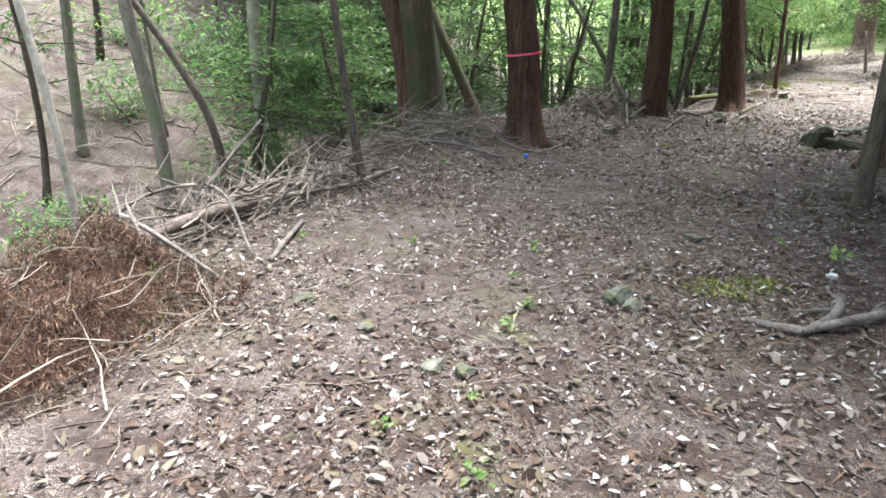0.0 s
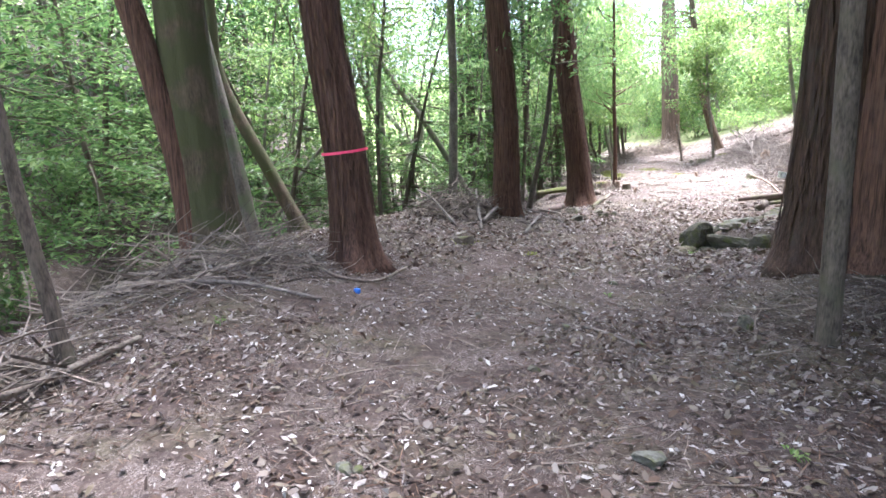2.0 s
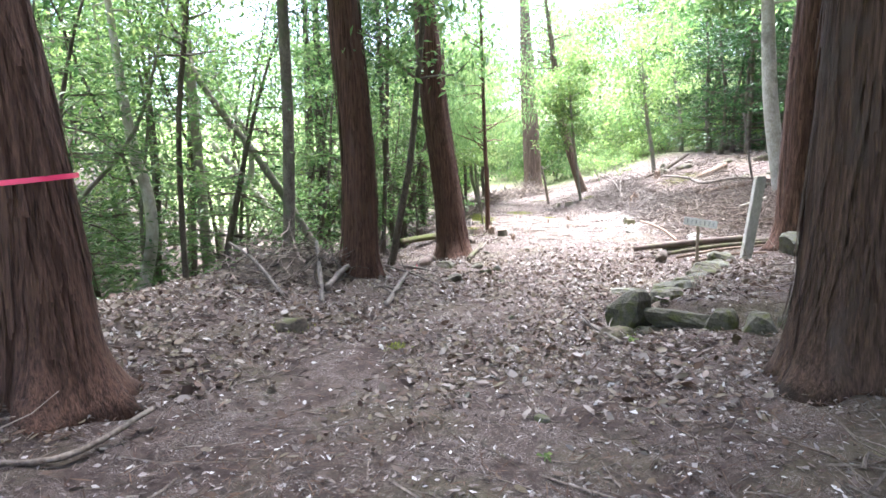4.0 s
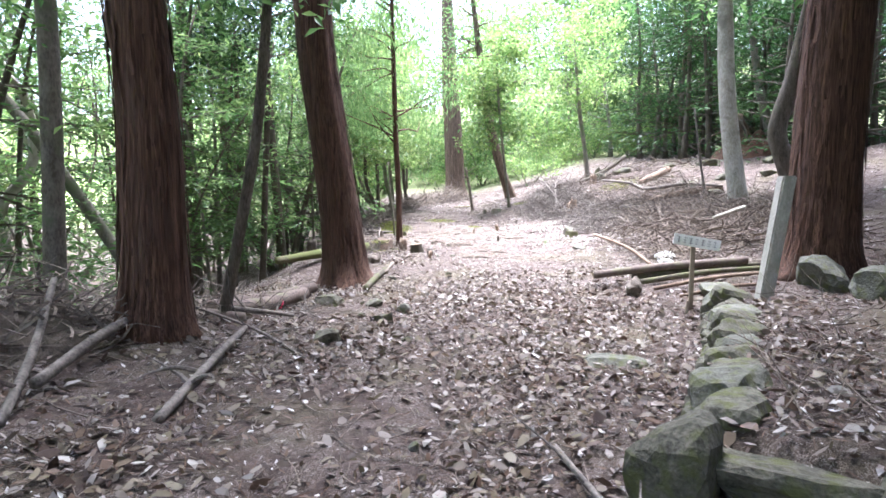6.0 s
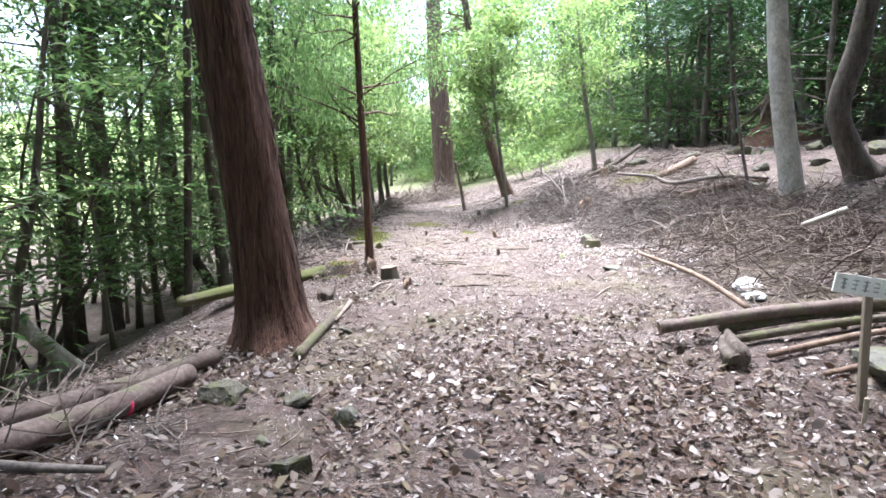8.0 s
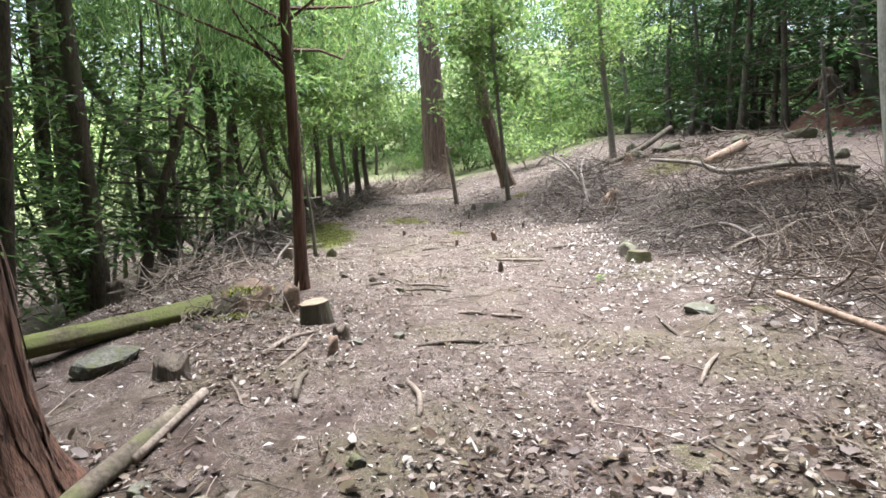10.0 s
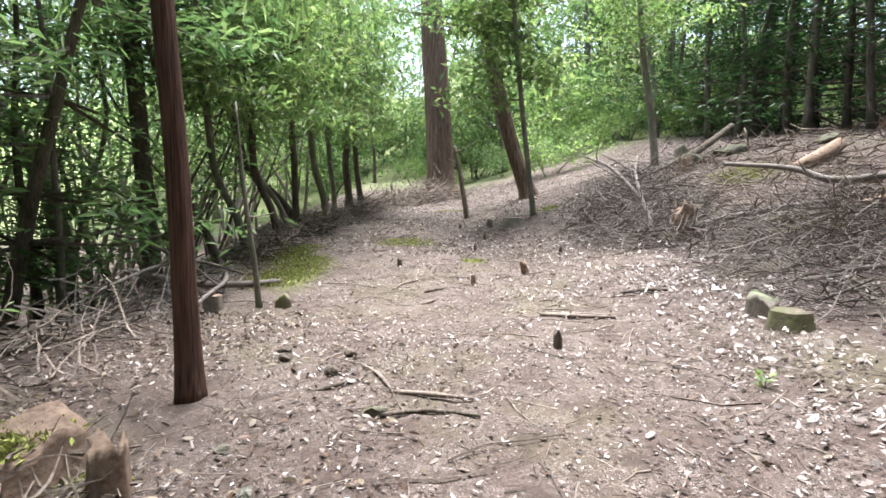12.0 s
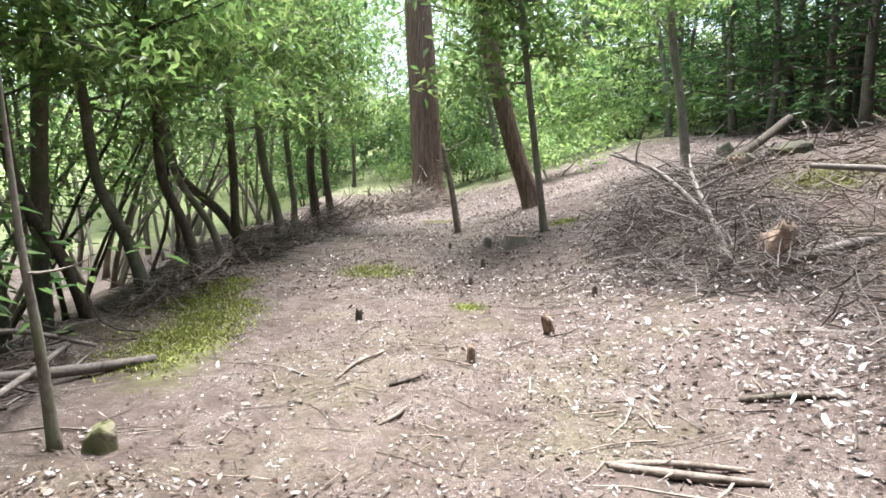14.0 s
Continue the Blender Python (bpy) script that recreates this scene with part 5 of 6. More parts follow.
branch("short brown branch beside the cedar", [(7.75, 14.55, 0.02, 0.02), (8.15, 15.0, 0.02, 0.025)], TWIGWOOD, 61)
for k, (a, b, c, d, r) in enumerate(((9.48, 15.05, 9.97, 14.85, 0.016), (10.16, 15.55, 10.35, 15.4, 0.014), (10.38, 15.35, 10.56, 15.2, 0.015), (10.29, 16.48, 10.64, 16.19, 0.012), (10.62, 17.24, 10.5, 16.7, 0.011), (10.5, 16.68, 10.74, 16.36, 0.014), (10.18, 16.96, 10.47, 17.02, 0.013), (12.5, 17.64, 12.88, 17.21, 0.016), (12.11, 19.29, 12.64, 19.6, 0.012), (12.32, 19.03, 12.58, 19.06, 0.014), (11.98, 18.6, 12.21, 18.71, 0.012), (12.49, 17.62, 12.81, 17.12, 0.02), (13.44, 17.55, 13.74, 17.23, 0.018), (8.55, 15.1, 9.0, 15.6, 0.014), (8.6, 15.4, 9.1, 15.7, 0.018), (8.5, 14.7, 8.7, 15.0, 0.02), (8.9, 14.2, 9.1, 14.6, 0.018), (9.6, 13.7, 9.75, 13.9, 0.016), (10.9, 14.1, 11.25, 14.5, 0.012), (10.3, 13.6, 10.75, 13.75, 0.014))):
    mx, my = (a + c) / 2 + 0.04 * math.sin(k * 2.1), (b + d) / 2 + 0.04 * math.cos(k * 1.7)
    branch("dark dead stick lying in the clearing", [(a, b, 0, r * 0.8), (mx, my, 0.008, r), (c, d, 0, r * 0.6)], TWIGWOOD if k % 3 else DARKBARK, 100 + k, k % 2, 7, 0.15)
branch("long pale branch on the brushy slope", [(17.6, 18.9, 0.45, 0.03), (17.7, 18.0, 0.35, 0.04), (17.6, 17.4, 0.2, 0.05), (18.0, 16.5, 0.25, 0.045), (18.3, 15.6, 0.2, 0.03)], GREYTWIG, 62, 5, 9)
branch("pale forked branch sticking out of the brush heap", [(15.9, 18.9, 0.15, 0.035), (16.0, 19.3, 0.5, 0.03), (16.2, 19.9, 0.85, 0.022), (16.4, 20.6, 1.0, 0.012)], GREYTWIG, 63, 7, 9, 0.8)
branch("pale forked branch sticking out of the brush heap", [(15.6, 18.7, 0.1, 0.03), (15.9, 19.1, 0.45, 0.026), (16.3, 19.5, 0.7, 0.02), (16.9, 19.9, 0.8, 0.01)], GREYTWIG, 64, 7, 9, 0.8)
branch("long grey branch through the brush heap", [(15.8, 18.3, 0.1, 0.045), (16.4, 17.9, 0.15, 0.04), (17.2, 17.2, 0.1, 0.03)], GREYTWIG, 65, 4, 9)
branch("grey branch on the brushy slope", [(13.9, 15.2, 0.1, 0.035), (14.5, 15.0, 0.2, 0.035), (15.2, 14.6, 0.15, 0.03)], GREYTWIG, 66, 5, 9)
branch("grey branch on the brushy slope", [(13.4, 14.6, 0.05, 0.02), (13.9, 15.4, 0.25, 0.022), (14.3, 16.2, 0.1, 0.016)], GREYTWIG, 67, 5, 9)
branch("white peeled branch on the brushy slope", [(12.7, 12.6, 0.3, 0.03), (13.1, 12.3, 0.4, 0.035)], PALEBARK, 68, 0, 9)
lying("log", "grey log lying across the slope", [(16.9, 17.0, 0.05, 0.07), (17.7, 16.5, 0.05, 0.08), (18.6, 15.8, 0.05, 0.08)], DEADWOOD, 69, 14, 0.05)
lying("log", "dark log lying by the smooth grey tree", [(15.9, 15.0, 0.05, 0.09), (16.8, 14.8, 0.05, 0.1), (17.3, 14.5, 0.05, 0.1)], DARKBARK, 70, 14, 0.06)
lying("log", "sawn grey log on the hill", [(18.75, 18.45, 0.05, 0.06), (19.2, 18.3, 0.02, 0.1), (19.8, 18.2, 0.05, 0.1)], DEADWOOD, 71, 14, 0.04, ends=CUTWOOD)
lying("log", "dark log lying along the crest", [(18.9, 20.9, 0.1, 0.05), (19.7, 20.6, 0.15, 0.07), (20.6, 20.4, 0.45, 0.06)], DARKBARK, 72, 12, 0.06)
branch("pale bare fallen branch at the terrace edge", [(11.05, 20.6, 0.1, 0.014), (10.6, 20.6, 0.25, 0.018), (10.1, 20.0, 0.3, 0.018), (9.5, 19.2, 0.25, 0.012)], GREYTWIG, 73, 6, 8)
branch("pale bare fallen branch at the terrace edge", [(10.9, 20.7, 0.1, 0.016), (10.55, 19.6, 0.15, 0.018), (10.1, 18.8, 0.12, 0.016), (9.85, 18.4, 0.05, 0.011)], GREYTWIG, 74, 5, 8)
branch("stout bare branch at the terrace edge", [(11.35, 20.35, 0.0, 0.03), (10.95, 20.3, 0.03, 0.035), (10.4, 20.1, 0.1, 0.032), (9.8, 19.8, 0.3, 0.026)], GREYTWIG, 75, 3, 9)
branch("grey branch hanging over the slope edge", [(10.45, 20.0, 0.0, 0.016), (10.2, 20.2, 0.4, 0.018), (9.7, 20.6, 0.9, 0.012)], GREYTWIG, 76, 2, 7)


# ---- heaps of twigs, twig litter ----
def heap(name, label, x, y, rx, ry, rz, tall_h, count, lo, hi, r, material, seed, twist=1.0):
    """A tangle of countless twigs heaped over the ground."""
    rr = np.random.default_rng(seed)
    pieces = []
    ca, sa = math.cos(radians(rz)), math.sin(radians(rz))
    for k in range(count):
        d, a = math.sqrt(rr.uniform(0, 1)), rr.uniform(0, 6.283)
        u, v = d * math.cos(a), d * math.sin(a)
        px, py = x + u * rx * ca - v * ry * sa, y + u * rx * sa + v * ry * ca
        top = tall_h * max(0.0, 1 - d * d) * rr.uniform(0.1, 1.0) + 0.02
        b = radians(rz) + rr.normal(0, twist)
        ln = rr.uniform(lo, hi)
        way = (math.cos(b), math.sin(b), rr.normal(0.05, 0.3))
        start = np.array([px, py, height(px, py) + top]) - np.array(way) * ln * 0.5
        row = wander(rr, start, way, ln, r * rr.uniform(0.5, 1.4), r * 0.25, 5, 0.22)
        row[:, 2] = np.maximum(row[:, 2], ground_height(row[:, 0], row[:, 1]) + 0.006)
        pieces.append(tube(row, 3, cap=False))
    v, f = joined(pieces)
    ob = link_mesh(name, v, f, material)
    return tagged(ob, label, "brushwood", kind="stuff")


heap("brush_heap", "tangled heap of grey cut branches and twigs", 16.3, 19.5, 1.6, 0.9, 60, 0.85, 1250, 0.2, 1.2, 0.0058, GREYTWIG, 1)
heap("brush_heap", "long heap of grey brushwood on the slope", 14.9, 16.3, 2.3, 1.0, 55, 0.55, 1050, 0.2, 1.3, 0.006, GREYTWIG, 2)
heap("brush_heap", "heap of dark twigs behind the white sign", 12.4, 13.2, 1.9, 1.0, 50, 0.42, 600, 0.3, 1.2, 0.0075, TWIGWOOD, 3)
heap("brush_heap", "spread of dead twigs over the slope", 17.2, 17.6, 2.4, 1.8, 50, 0.26, 700, 0.3, 1.2, 0.006, TWIGWOOD, 4)
heap("brush_heap", "spread of dead twigs over the hill", 18.6, 20.6, 2.0, 1.2, 50, 0.15, 260, 0.3, 1.2, 0.008, TWIGWOOD, 5)
heap("brush_heap", "dark heap of rotting twigs beside a cedar", 3.35, 12.0, 0.9, 0.5, 45, 0.45, 330, 0.25, 0.8, 0.009, TWIGWOOD, 6)
heap("brush_heap", "low heap of sticks before the leaning cedar", 0.0, 7.9, 1.1, 0.5, 20, 0.25, 300, 0.3, 1.3, 0.008, TWIGWOOD, 7, 0.5)
heap("brush_heap", "sticks heaped along the bank", -1.5, 5.5, 1.3, 0.4, 60, 0.28, 240, 0.3, 1.3, 0.010, TWIGWOOD, 8, 0.45)
heap("brush_heap", "broken twigs over the needle heap", -2.3, 4.2, 0.9, 0.5, 55, 0.4, 200, 0.3, 1.0, 0.006, TWIGWOOD, 9)
heap("brush_heap", "sticks heaped along the edge near the bend", 18.0, 28.5, 1.9, 0.55, 34, 0.42, 360, 0.5, 1.6, 0.012, TWIGWOOD, 10, 0.4)
heap("brush_heap", "heap of brushwood at the foot of the old tree", 19.7, 29.3, 1.4, 0.8, 30, 0.6, 360, 0.4, 1.3, 0.010, TWIGWOOD, 11)
heap("brush_heap", "low dark twigs along the terrace edge", 5.2, 13.5, 1.2, 0.5, 40, 0.15, 200, 0.3, 0.9, 0.008, TWIGWOOD, 12)
heap("brush_heap", "dead twigs along the terrace edge", 14.0, 24.9, 1.7, 0.35, 50, 0.36, 330, 0.3, 0.9, 0.008, TWIGWOOD, 13, 0.6)
heap("brush_heap", "sticks on the ground beside the big cedar", 4.3, 5.6, 0.8, 0.5, 20, 0.08, 110, 0.2, 0.7, 0.007, TWIGWOOD, 14)
heap("brush_heap", "twigs on the raised ground behind the wall", 7.8, 8.9, 1.8, 0.8, 28, 0.04, 120, 0.2, 0.9, 0.006, TWIGWOOD, 15)
heap("brush_heap", "low brush along the terrace edge", 10.0, 20.0, 1.6, 0.5, 55, 0.2, 220, 0.3, 1.0, 0.007, GREYTWIG, 16)
heap("brush_heap", "dead wood strewn over the far hillside", -7.5, 11.5, 4.0, 3.0, 30, 0.1, 260, 0.4, 1.6, 0.018, TWIGWOOD, 17)
heap("brush_heap", "tangle of dark sticks below the terrace edge", 4.4, 12.6, 0.9, 0.5, 45, 0.2, 220, 0.3, 1.0, 0.010, TWIGWOOD, 19)
heap("brush_heap", "sticks strewn over the crest of the hill", 20.0, 19.0, 2.2, 1.6, 60, 0.12, 200, 0.3, 1.2, 0.012, TWIGWOOD, 20)
heap("brush_heap", "dead twigs matted along the terrace edge", 12.2, 22.7, 1.3, 0.3, 55, 0.3, 330, 0.2, 0.7, 0.007, TWIGWOOD, 21)
heap("brush_heap", "dead twigs matted along the terrace edge", 16.0, 27.0, 1.5, 0.4, 45, 0.36, 300, 0.3, 0.9, 0.008, TWIGWOOD, 22)
heap("brush_heap", "dead twigs matted along the terrace edge", 9.1, 18.5, 1.3, 0.35, 55, 0.2, 180, 0.2, 0.8, 0.007, TWIGWOOD, 23)
heap("brush_heap", "pale twigs beside the red cedar", 5.4, 13.0, 0.8, 0.4, 10, 0.12, 60, 0.2, 0.7, 0.006, GREYTWIG, 18)

heap("brush_heap", "dark dead branches strewn over the slope", 14.8, 14.3, 2.2, 1.2, 50, 0.32, 650, 0.3, 1.5, 0.0085, TWIGWOOD, 28)
heap("brush_heap", "dead branches strewn over the slope", 16.9, 16.0, 2.0, 1.3, 45, 0.28, 520, 0.3, 1.5, 0.008, TWIGWOOD, 29)
heap("brush_heap", "dead branches behind the stack of poles", 13.2, 12.0, 1.5, 0.9, 50, 0.3, 380, 0.3, 1.3, 0.009, TWIGWOOD, 30)
heap("brush_heap", "broken sticks under the smooth grey tree", 16.8, 13.9, 1.8, 1.0, 30, 0.16, 260, 0.3, 1.2, 0.011, TWIGWOOD, 31)
heap("brush_heap", "rotten chips and roots round the old stump", 8.85, 16.55, 0.55, 0.4, 40, 0.16, 170, 0.08, 0.4, 0.006, TWIGWOOD, 26)
heap("brush_heap", "dark root mat at the terrace edge", 13.3, 24.0, 0.5, 0.3, 50, 0.4, 150, 0.15, 0.6, 0.009, TWIGWOOD, 27)


def twig_litter(count, seed, lo, hi, thick, q_from):
    rr = np.random.default_rng(seed)
    pieces = []
    while len(pieces) < count:
        x, y = rr.uniform(-3, 19), rr.uniform(0, 29)
        s, q = float(edge_side(np.array([x]), np.array([y]))[0]), 0.6 * x + 0.8 * y
        if not (-1.0 < s < 7.5 and q_from < q < 30):
            continue
        a, ln, r = rr.uniform(0, 6.283), rr.uniform(lo, hi) * rr.uniform(0.5, 1.3), rr.uniform(0.4, 1.2) * thick
        row = wander(rr, (x, y, 0), (math.cos(a), math.sin(a), 0), ln, r, r * 0.4, 3, 0.2)
        row[:, 2] = ground_height(row[:, 0], row[:, 1]) + r + rr.uniform(0.0, 0.012)
        pieces.append(tube(row, 3, cap=False))
    v, f = joined(pieces)
    return tagged(link_mesh("twig_litter", v, f, TWIGWOOD), "small broken twigs lying all over the forest floor", "twigs", kind="stuff")


twig_litter(6500, 5, 0.06, 0.34, 0.0035, -0.5)
twig_litter(1500, 6, 0.22, 0.75, 0.006, 1.5)


def needle_heap():
    """A mound of dead conifer sprays."""
    rr = np.random.default_rng(8)
    n = 44000
    a, d = rr.uniform(0, 6.283, n), np.clip(np.sqrt(rr.uniform(0, 1, n)) * (1 + 0.12 * np.sin(7 * rr.uniform(0, 6.283, n))), 0, 1.1)
    x, y = -2.6 + d * np.cos(a) * 1.15, 2.9 + d * np.sin(a) * 1.45
    d = np.clip(d * (1 + 0.16 * np.sin(3 * a + 1) + 0.1 * np.sin(7 * a)), 0, 1.2)
    x, y = -2.6 + d * np.cos(a) * 1.15, 2.9 + d * np.sin(a) * 1.45
    lump = 0.75 + 0.4 * np.sin(4.2 * x + 1) * np.sin(5 * y) + 0.3 * np.sin(11 * x + 2 * y) * np.sin(9 * y - 3 * x) + 0.12 * np.sin(23 * x) * np.sin(19 * y)
    z = ground_height(x, y) + 0.015 + 0.55 * np.clip(1 - d ** 2, 0, 1) * lump * rr.uniform(0.6, 1.1, n)
    lv, lf = leaf_quads(rr, np.stack([x, y, z], 1), 0.06, 0.11, 0.0, 0.8)
    return tagged(link_mesh("needle_heap", lv, lf, NEEDLEHEAP), "rust-brown heap of dead conifer sprays on the bank", "brushwood", kind="stuff")


needle_heap()


def mound(name, label, x, y, rx, ry, tall_h, material, seed):
    bm = bmesh.new()
    bmesh.ops.create_grid(bm, x_segments=24, y_segments=24, size=1.0)
    off = Vector((seed, seed * 2.0, 0))
    for v in bm.verts:
        d = min(1.0, v.co.length)
        px, py = x + v.co.x * rx, y + v.co.y * ry
        v.co = Vector((px, py, height(px, py) - 0.04 + tall_h * (1 - d * d) * (0.8 + 0.5 * noise.noise(v.co * 3 + off)) - 0.05 * (d > 0.97)))
    return tagged(part(name, bm, material, smooth=True), label, "mound", kind="stuff")


mound("needle_mound", "rust-brown mound of rotting needles on the bank", -2.65, 2.9, 1.1, 1.4, 0.3, HEAP, 3)
heap("brush_heap", "dead brown sticks poking out of the needle heap", -2.3, 3.0, 0.9, 1.1, 50, 0.5, 170, 0.25, 0.9, 0.006, TWIGWOOD, 24)
heap("brush_heap", "dead twigs scattered on the ground beside the needle heap", -1.7, 2.5, 0.7, 0.8, 50, 0.05, 90, 0.1, 0.5, 0.004, TWIGWOOD, 25)
mound("earth_mound", "dark rotting mound behind the cedar", 3.35, 12.0, 0.7, 0.5, 0.3, DARKBARK, 4)


def tufts(name, label, material, places, seed, size, per):
    rr = np.random.default_rng(seed)
    at = []
    for x, y, r, *lift in places:
        n = int(per * r * r * 12) + 6
        px, py = x + rr.normal(0, r * 0.5, n), y + rr.normal(0, r * 0.5, n)
        at.append(np.stack([px, py, ground_height(px, py) + (lift[0] if lift else 0.0)], 1))
    v, f = leaf_quads(rr, np.vstack(at), size, 0.4, -0.7, 0.35)
    return tagged(link_mesh(name, v, f, material), label, "moss", kind="stuff")


tufts("moss_carpet", "bright yellow-green moss along the terrace edge", MOSS, [(12.3, 22.2, 0.3), (12.0, 21.9, 0.35), (12.6, 22.5, 0.25), (8.75, 16.55, 0.16), (9.15, 16.6, 0.12), (8.6, 16.9, 0.14), (18.3, 26.3, 0.3), (17.2, 22.0, 0.2), (11.35, 20.5, 0.35), (11.7, 20.9, 0.4), (12.0, 21.3, 0.35), (12.3, 21.6, 0.25), (1.75, 3.35, 0.18), (2.1, 3.4, 0.16), (14.2, 22.3, 0.4), (16.6, 17.2, 0.4), (18.8, 19.2, 0.5), (-1.7, 2.9, 0.2), (13.9, 20.2, 0.15), (9.0, 16.8, 0.16, 0.15), (8.9, 16.7, 0.12, 0.13), (2.92, 9.95, 0.14), (3.6, 9.2, 0.1), (5.4, 8.5, 0.1)], 6, 0.032, 1300)


def seedling(x, y, size, count, seed, label="small bright green seedling in the leaf litter", material=FRESH):
    rr = np.random.default_rng(seed)
    ob = thing("seedling", x, y, height(x, y), label, "plant", "seedlings in the leaf litter")
    v, f = tube(np.array([(0, 0, -0.01, 0.003), (0.005, 0, size * 0.5, 0.0025), (0.0, 0.006, size * 0.9, 0.0015)]), 5)
    link_mesh("stem", v, f, GREEN, ob)
    at = np.stack([rr.normal(0, size * 0.25, count), rr.normal(0, size * 0.25, count), rr.uniform(0.3, 1.0, count) * size], 1)
    v, f = leaf_quads(rr, at, size * 0.6, 0.55, 0.0, 0.4)
    link_mesh("leaf", v, f, material, ob)


seedling(-1.88, 3.5, 0.14, 16, 1)
for k, (x, y, size) in enumerate(((0.12, 2.05, 0.05), (0.5, 3.0, 0.07), (0.45, 3.4, 0.07), (0.35, 2.75, 0.07), (-0.25, 1.85, 0.06), (0.1, 1.55, 0.08), (0.7, 4.1, 0.09), (-0.2, 4.25, 0.07), (2.75, 3.7, 0.12), (0.05, 6.6, 0.08), (5.2, 8.2, 0.07), (12.0, 15.6, 0.08), (2.6, 4.1, 0.07), (3.4, 7.0, 0.05), (-1.1, 4.35, 0.08))):
    seedling(x, y, size, 12, 10 + k)


# ---- signs and scraps ----
def box(bm, x0, y0, z0, x1, y1, z1, bevel=0.0):
    got = bmesh.ops.create_cube(bm, size=1.0)["verts"]
    for v in got:
        v.co = Vector((x0 if v.co.x < 0 else x1, y0 if v.co.y < 0 else y1, z0 if v.co.z < 0 else z1))
    if bevel:
        edges = list({e for v in got for e in v.link_edges})
        bmesh.ops.bevel(bm, geom=edges, offset=bevel, segments=2, affect="EDGES")


sign = thing("sign", 9.22, 10.8, height(9.22, 10.8) - 0.05, "small white painted board with dark lettering on a wooden stake", "sign", rz=-41)
bm = bmesh.new()
box(bm, -0.022, -0.016, 0, 0.022, 0.016, 0.8, 0.003)
stake = part("stake", bm, STAKEWOOD, sign, "weathered wooden stake")
bm = bmesh.new()
box(bm, -0.235, -0.03, -0.055, 0.235, -0.0165, 0.055, 0.002)
board = part("board", bm, SIGNWOOD, sign, "weathered white board")
board.matrix_local = pose(0.03, 0, 0.76, 0, 9, 0)
bm = bmesh.new()
rr = random.Random(4)
for k in range(7):
    cx = -0.18 + k * 0.06
    for b in range(3):
        h = -0.026 + b * 0.024
        box(bm, cx - 0.018, -0.0325, h, cx + rr.uniform(0.008, 0.02), -0.0305, h + 0.006)
    box(bm, cx - 0.004 + rr.uniform(-0.008, 0.008), -0.0325, -0.032, cx + 0.003, -0.0305, 0.032)
part("lettering", bm, INK, board, "faded dark lettering")

cpost = thing("concrete_post", 9.42, 10.18, height(9.42, 10.18) - 0.15, "square grey concrete marker post leaning beside the cedar", "post", rz=-38)
bm = bmesh.new()
box(bm, -0.065, -0.065, 0, 0.065, 0.065, 1.36, 0.012)
for v in bm.verts:
    v.co.x += v.co.z * 0.13
part("shaft", bm, CONCRETE, cpost, "weathered square shaft")

bm = bmesh.new()
box(bm, -0.02, -0.012, 0, 0.02, 0.012, 0.2, 0.003)
peg = part("peg", bm, STAKEWOOD)
peg.matrix_world = pose(9.02, 10.72, height(9.02, 10.72) - 0.04, 3, 4, 20)
tagged(peg, "short weathered wooden peg beside the sign", "peg")

# pink tape round the leaning cedar
rows = np.array([(1.222, 8.67, 1.325, 0.243), (1.22, 8.671, 1.352, 0.242)])
v, f = tube(rows, 72, 0.02, 0, 1, cap=False)
v[:, 2] += 0.02 * np.sin(np.arctan2(v[:, 1] - 8.67, v[:, 0] - 1.222) + 0.6)
tape = link_mesh("marking_tape", v, f, PINK, smooth=True)
tagged(tape, "bright pink marking tape tied round the leaning cedar", "tape")

bm = stone_mesh((0.07, 0.05, 0.04), 7, 0.3)
scrap = part("plastic_scrap", bm, BLUE, smooth=True)
scrap.matrix_world = pose(1.14, 7.42, height(1.14, 7.42) + 0.03, 20, 10, 30)
tagged(scrap, "crumpled scrap of bright blue plastic", "litter")


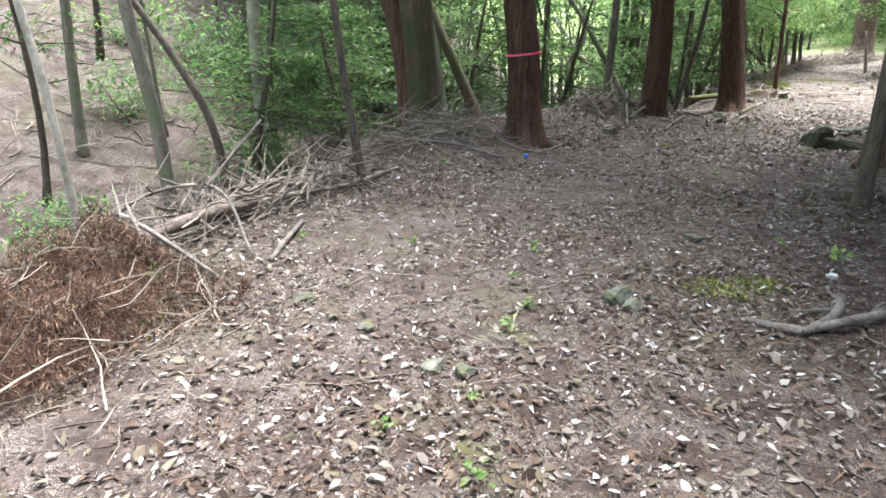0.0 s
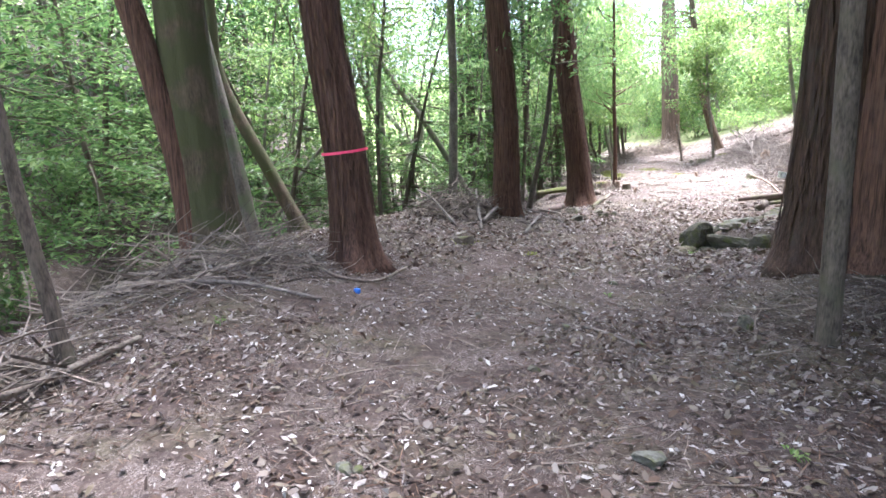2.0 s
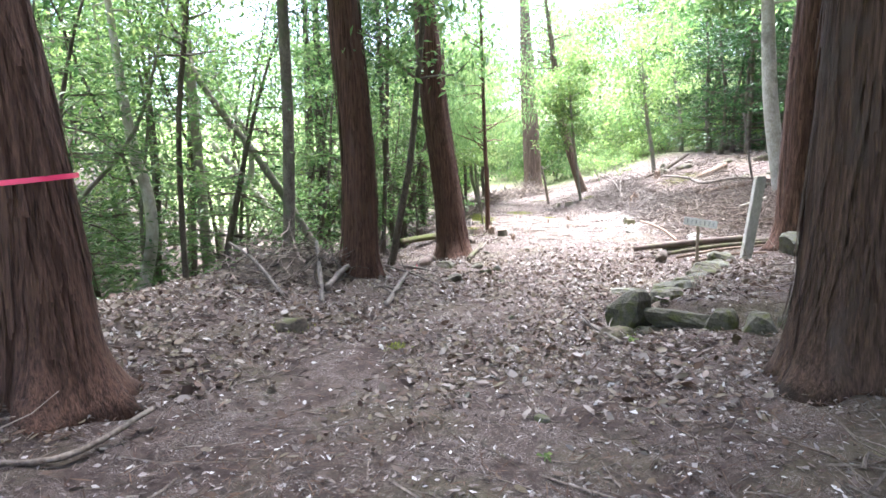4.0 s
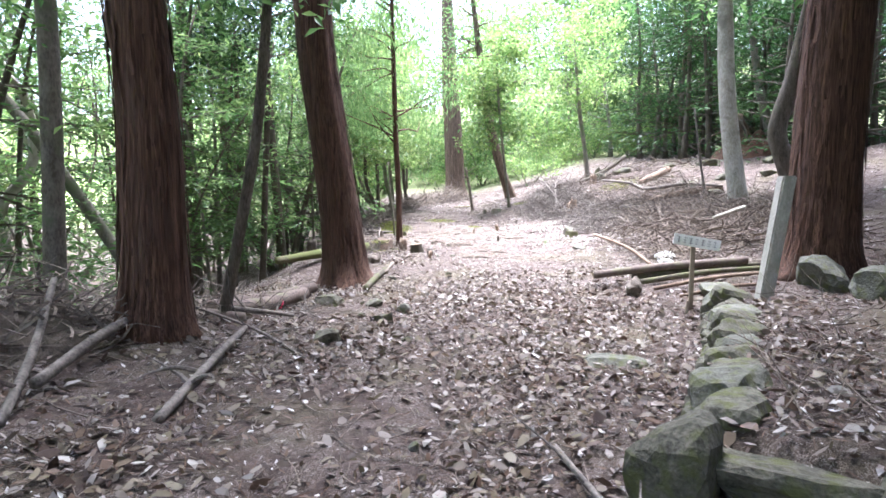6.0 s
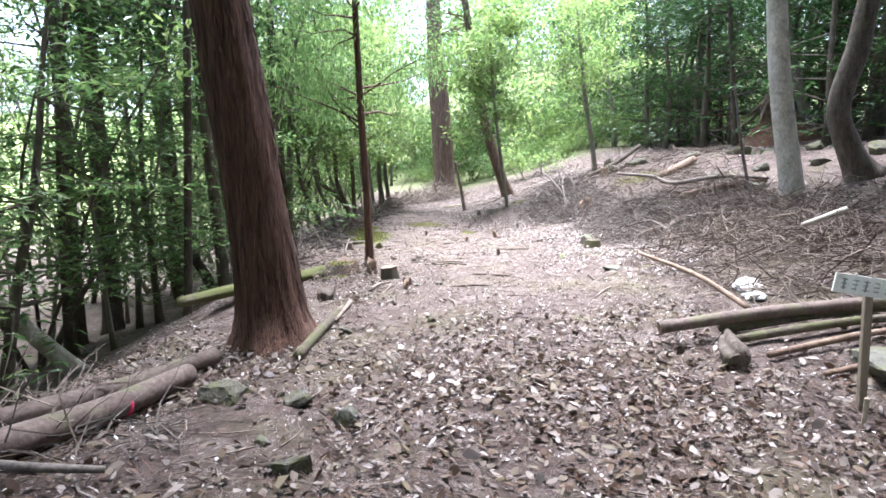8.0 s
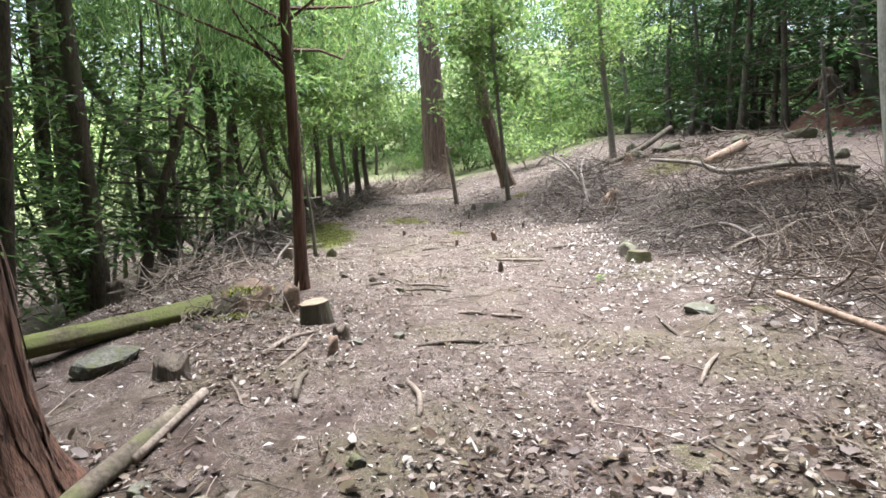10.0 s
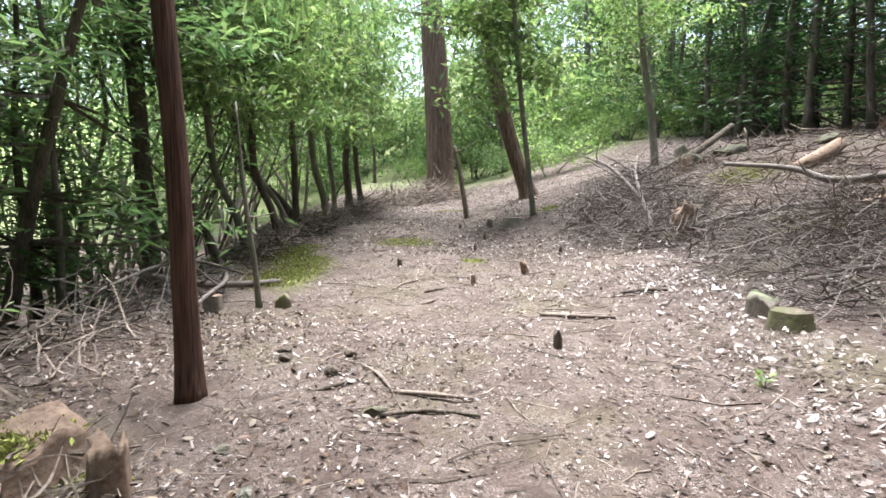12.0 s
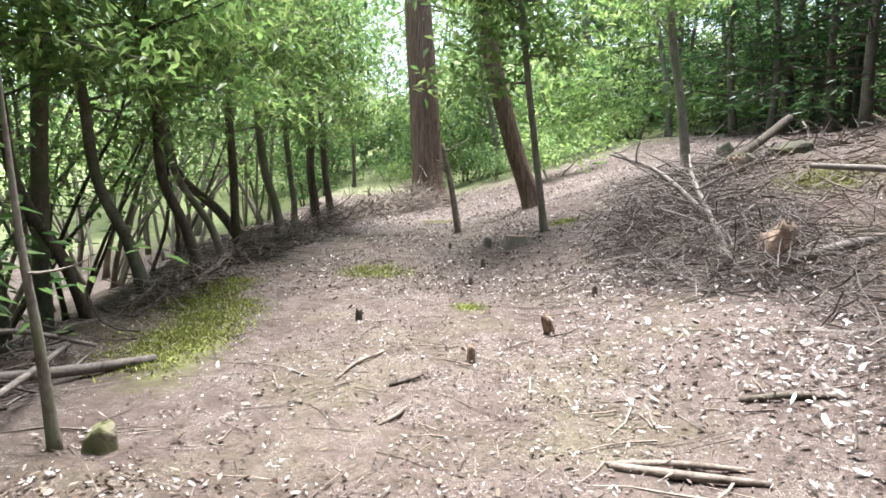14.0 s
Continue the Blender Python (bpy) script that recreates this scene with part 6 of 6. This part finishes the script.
def crumple(label, x, y, size, seed, material=WHITEPLASTIC):
    bm = stone_mesh(size, seed, 0.0)
    off = Vector((seed * 1.3, 0, seed))
    for v in bm.verts:
        v.co *= 1 + 0.5 * noise.noise(v.co * 18 + off)
    ob = part("plastic_bag", bm, material)
    ob.matrix_world = pose(x, y, height(x, y) + size[2] * 0.3, 0, 0, seed * 40)
    return tagged(ob, label, "litter")


crumple("crumpled dirty white plastic sheet among the brush", 11.25, 12.5, (0.34, 0.26, 0.14), 1)
crumple("crumpled dirty white plastic sheet by the brush", 10.95, 12.25, (0.2, 0.16, 0.09), 2)
crumple("small white cup-like scrap in the leaf litter", 2.58, 3.47, (0.07, 0.06, 0.06), 4)
for k, (x, y) in enumerate(((10.36, 17.74), (10.65, 17.44), (10.4, 17.18), (10.3, 17.6))):
    rock("dark dropped cone in the clearing", x, y, (0.09, 0.07, 0.06), k * 50, DARKBARK, 200 + k, 0.15, 0.0, "cones in the clearing", "pine_cone")

# uprooted stump on the hill
mound("root_mound", "brown earth mound torn up with the roots", 24.0, 18.0, 1.5, 1.1, 0.85, HEAP, 5)
stem_tree("slope_tree", "grey leaning tree beside the uprooted stump", [(24.7, 17.4, 2.4, 0.17), (24.5, 17.6, 3.6, 0.15), (24.2, 17.9, 5.2, 0.13)], GREYBARK, 66, DEEP, 0.6, 14, 1.8, 60, 0.16, 0.4, 20, 0.05, 0.5, grow=4)
roots = thing("uprooted_stump", 23.9, 18.3, height(23.9, 18.3) + 0.1, "pale uprooted stump with spreading roots on the hill", "stump")
rr = np.random.default_rng(3)
for k in range(9):
    a = k * 0.7
    row = wander(rr, (0.1 * math.cos(a), 0.1 * math.sin(a), 1.1), (math.cos(a) * 0.8, math.sin(a) * 0.8, -1.3), 1.3, 0.06, 0.015, 5, 0.2)
    v, f = tube(smooth_line(row, 0.12), 9, 0.06, 0, k)
    link_mesh("root", v, f, DEADWOOD if k % 2 else DARKBARK, roots, smooth=True)
v, f = tube(smooth_line([(0, 0, 0.5, 0.16), (0.05, 0, 0.9, 0.17), (0.15, 0.1, 1.3, 0.12)], 0.12), 18, 0.07, 0, 5)
link_mesh("butt", v, f, DEADWOOD, roots, smooth=True)
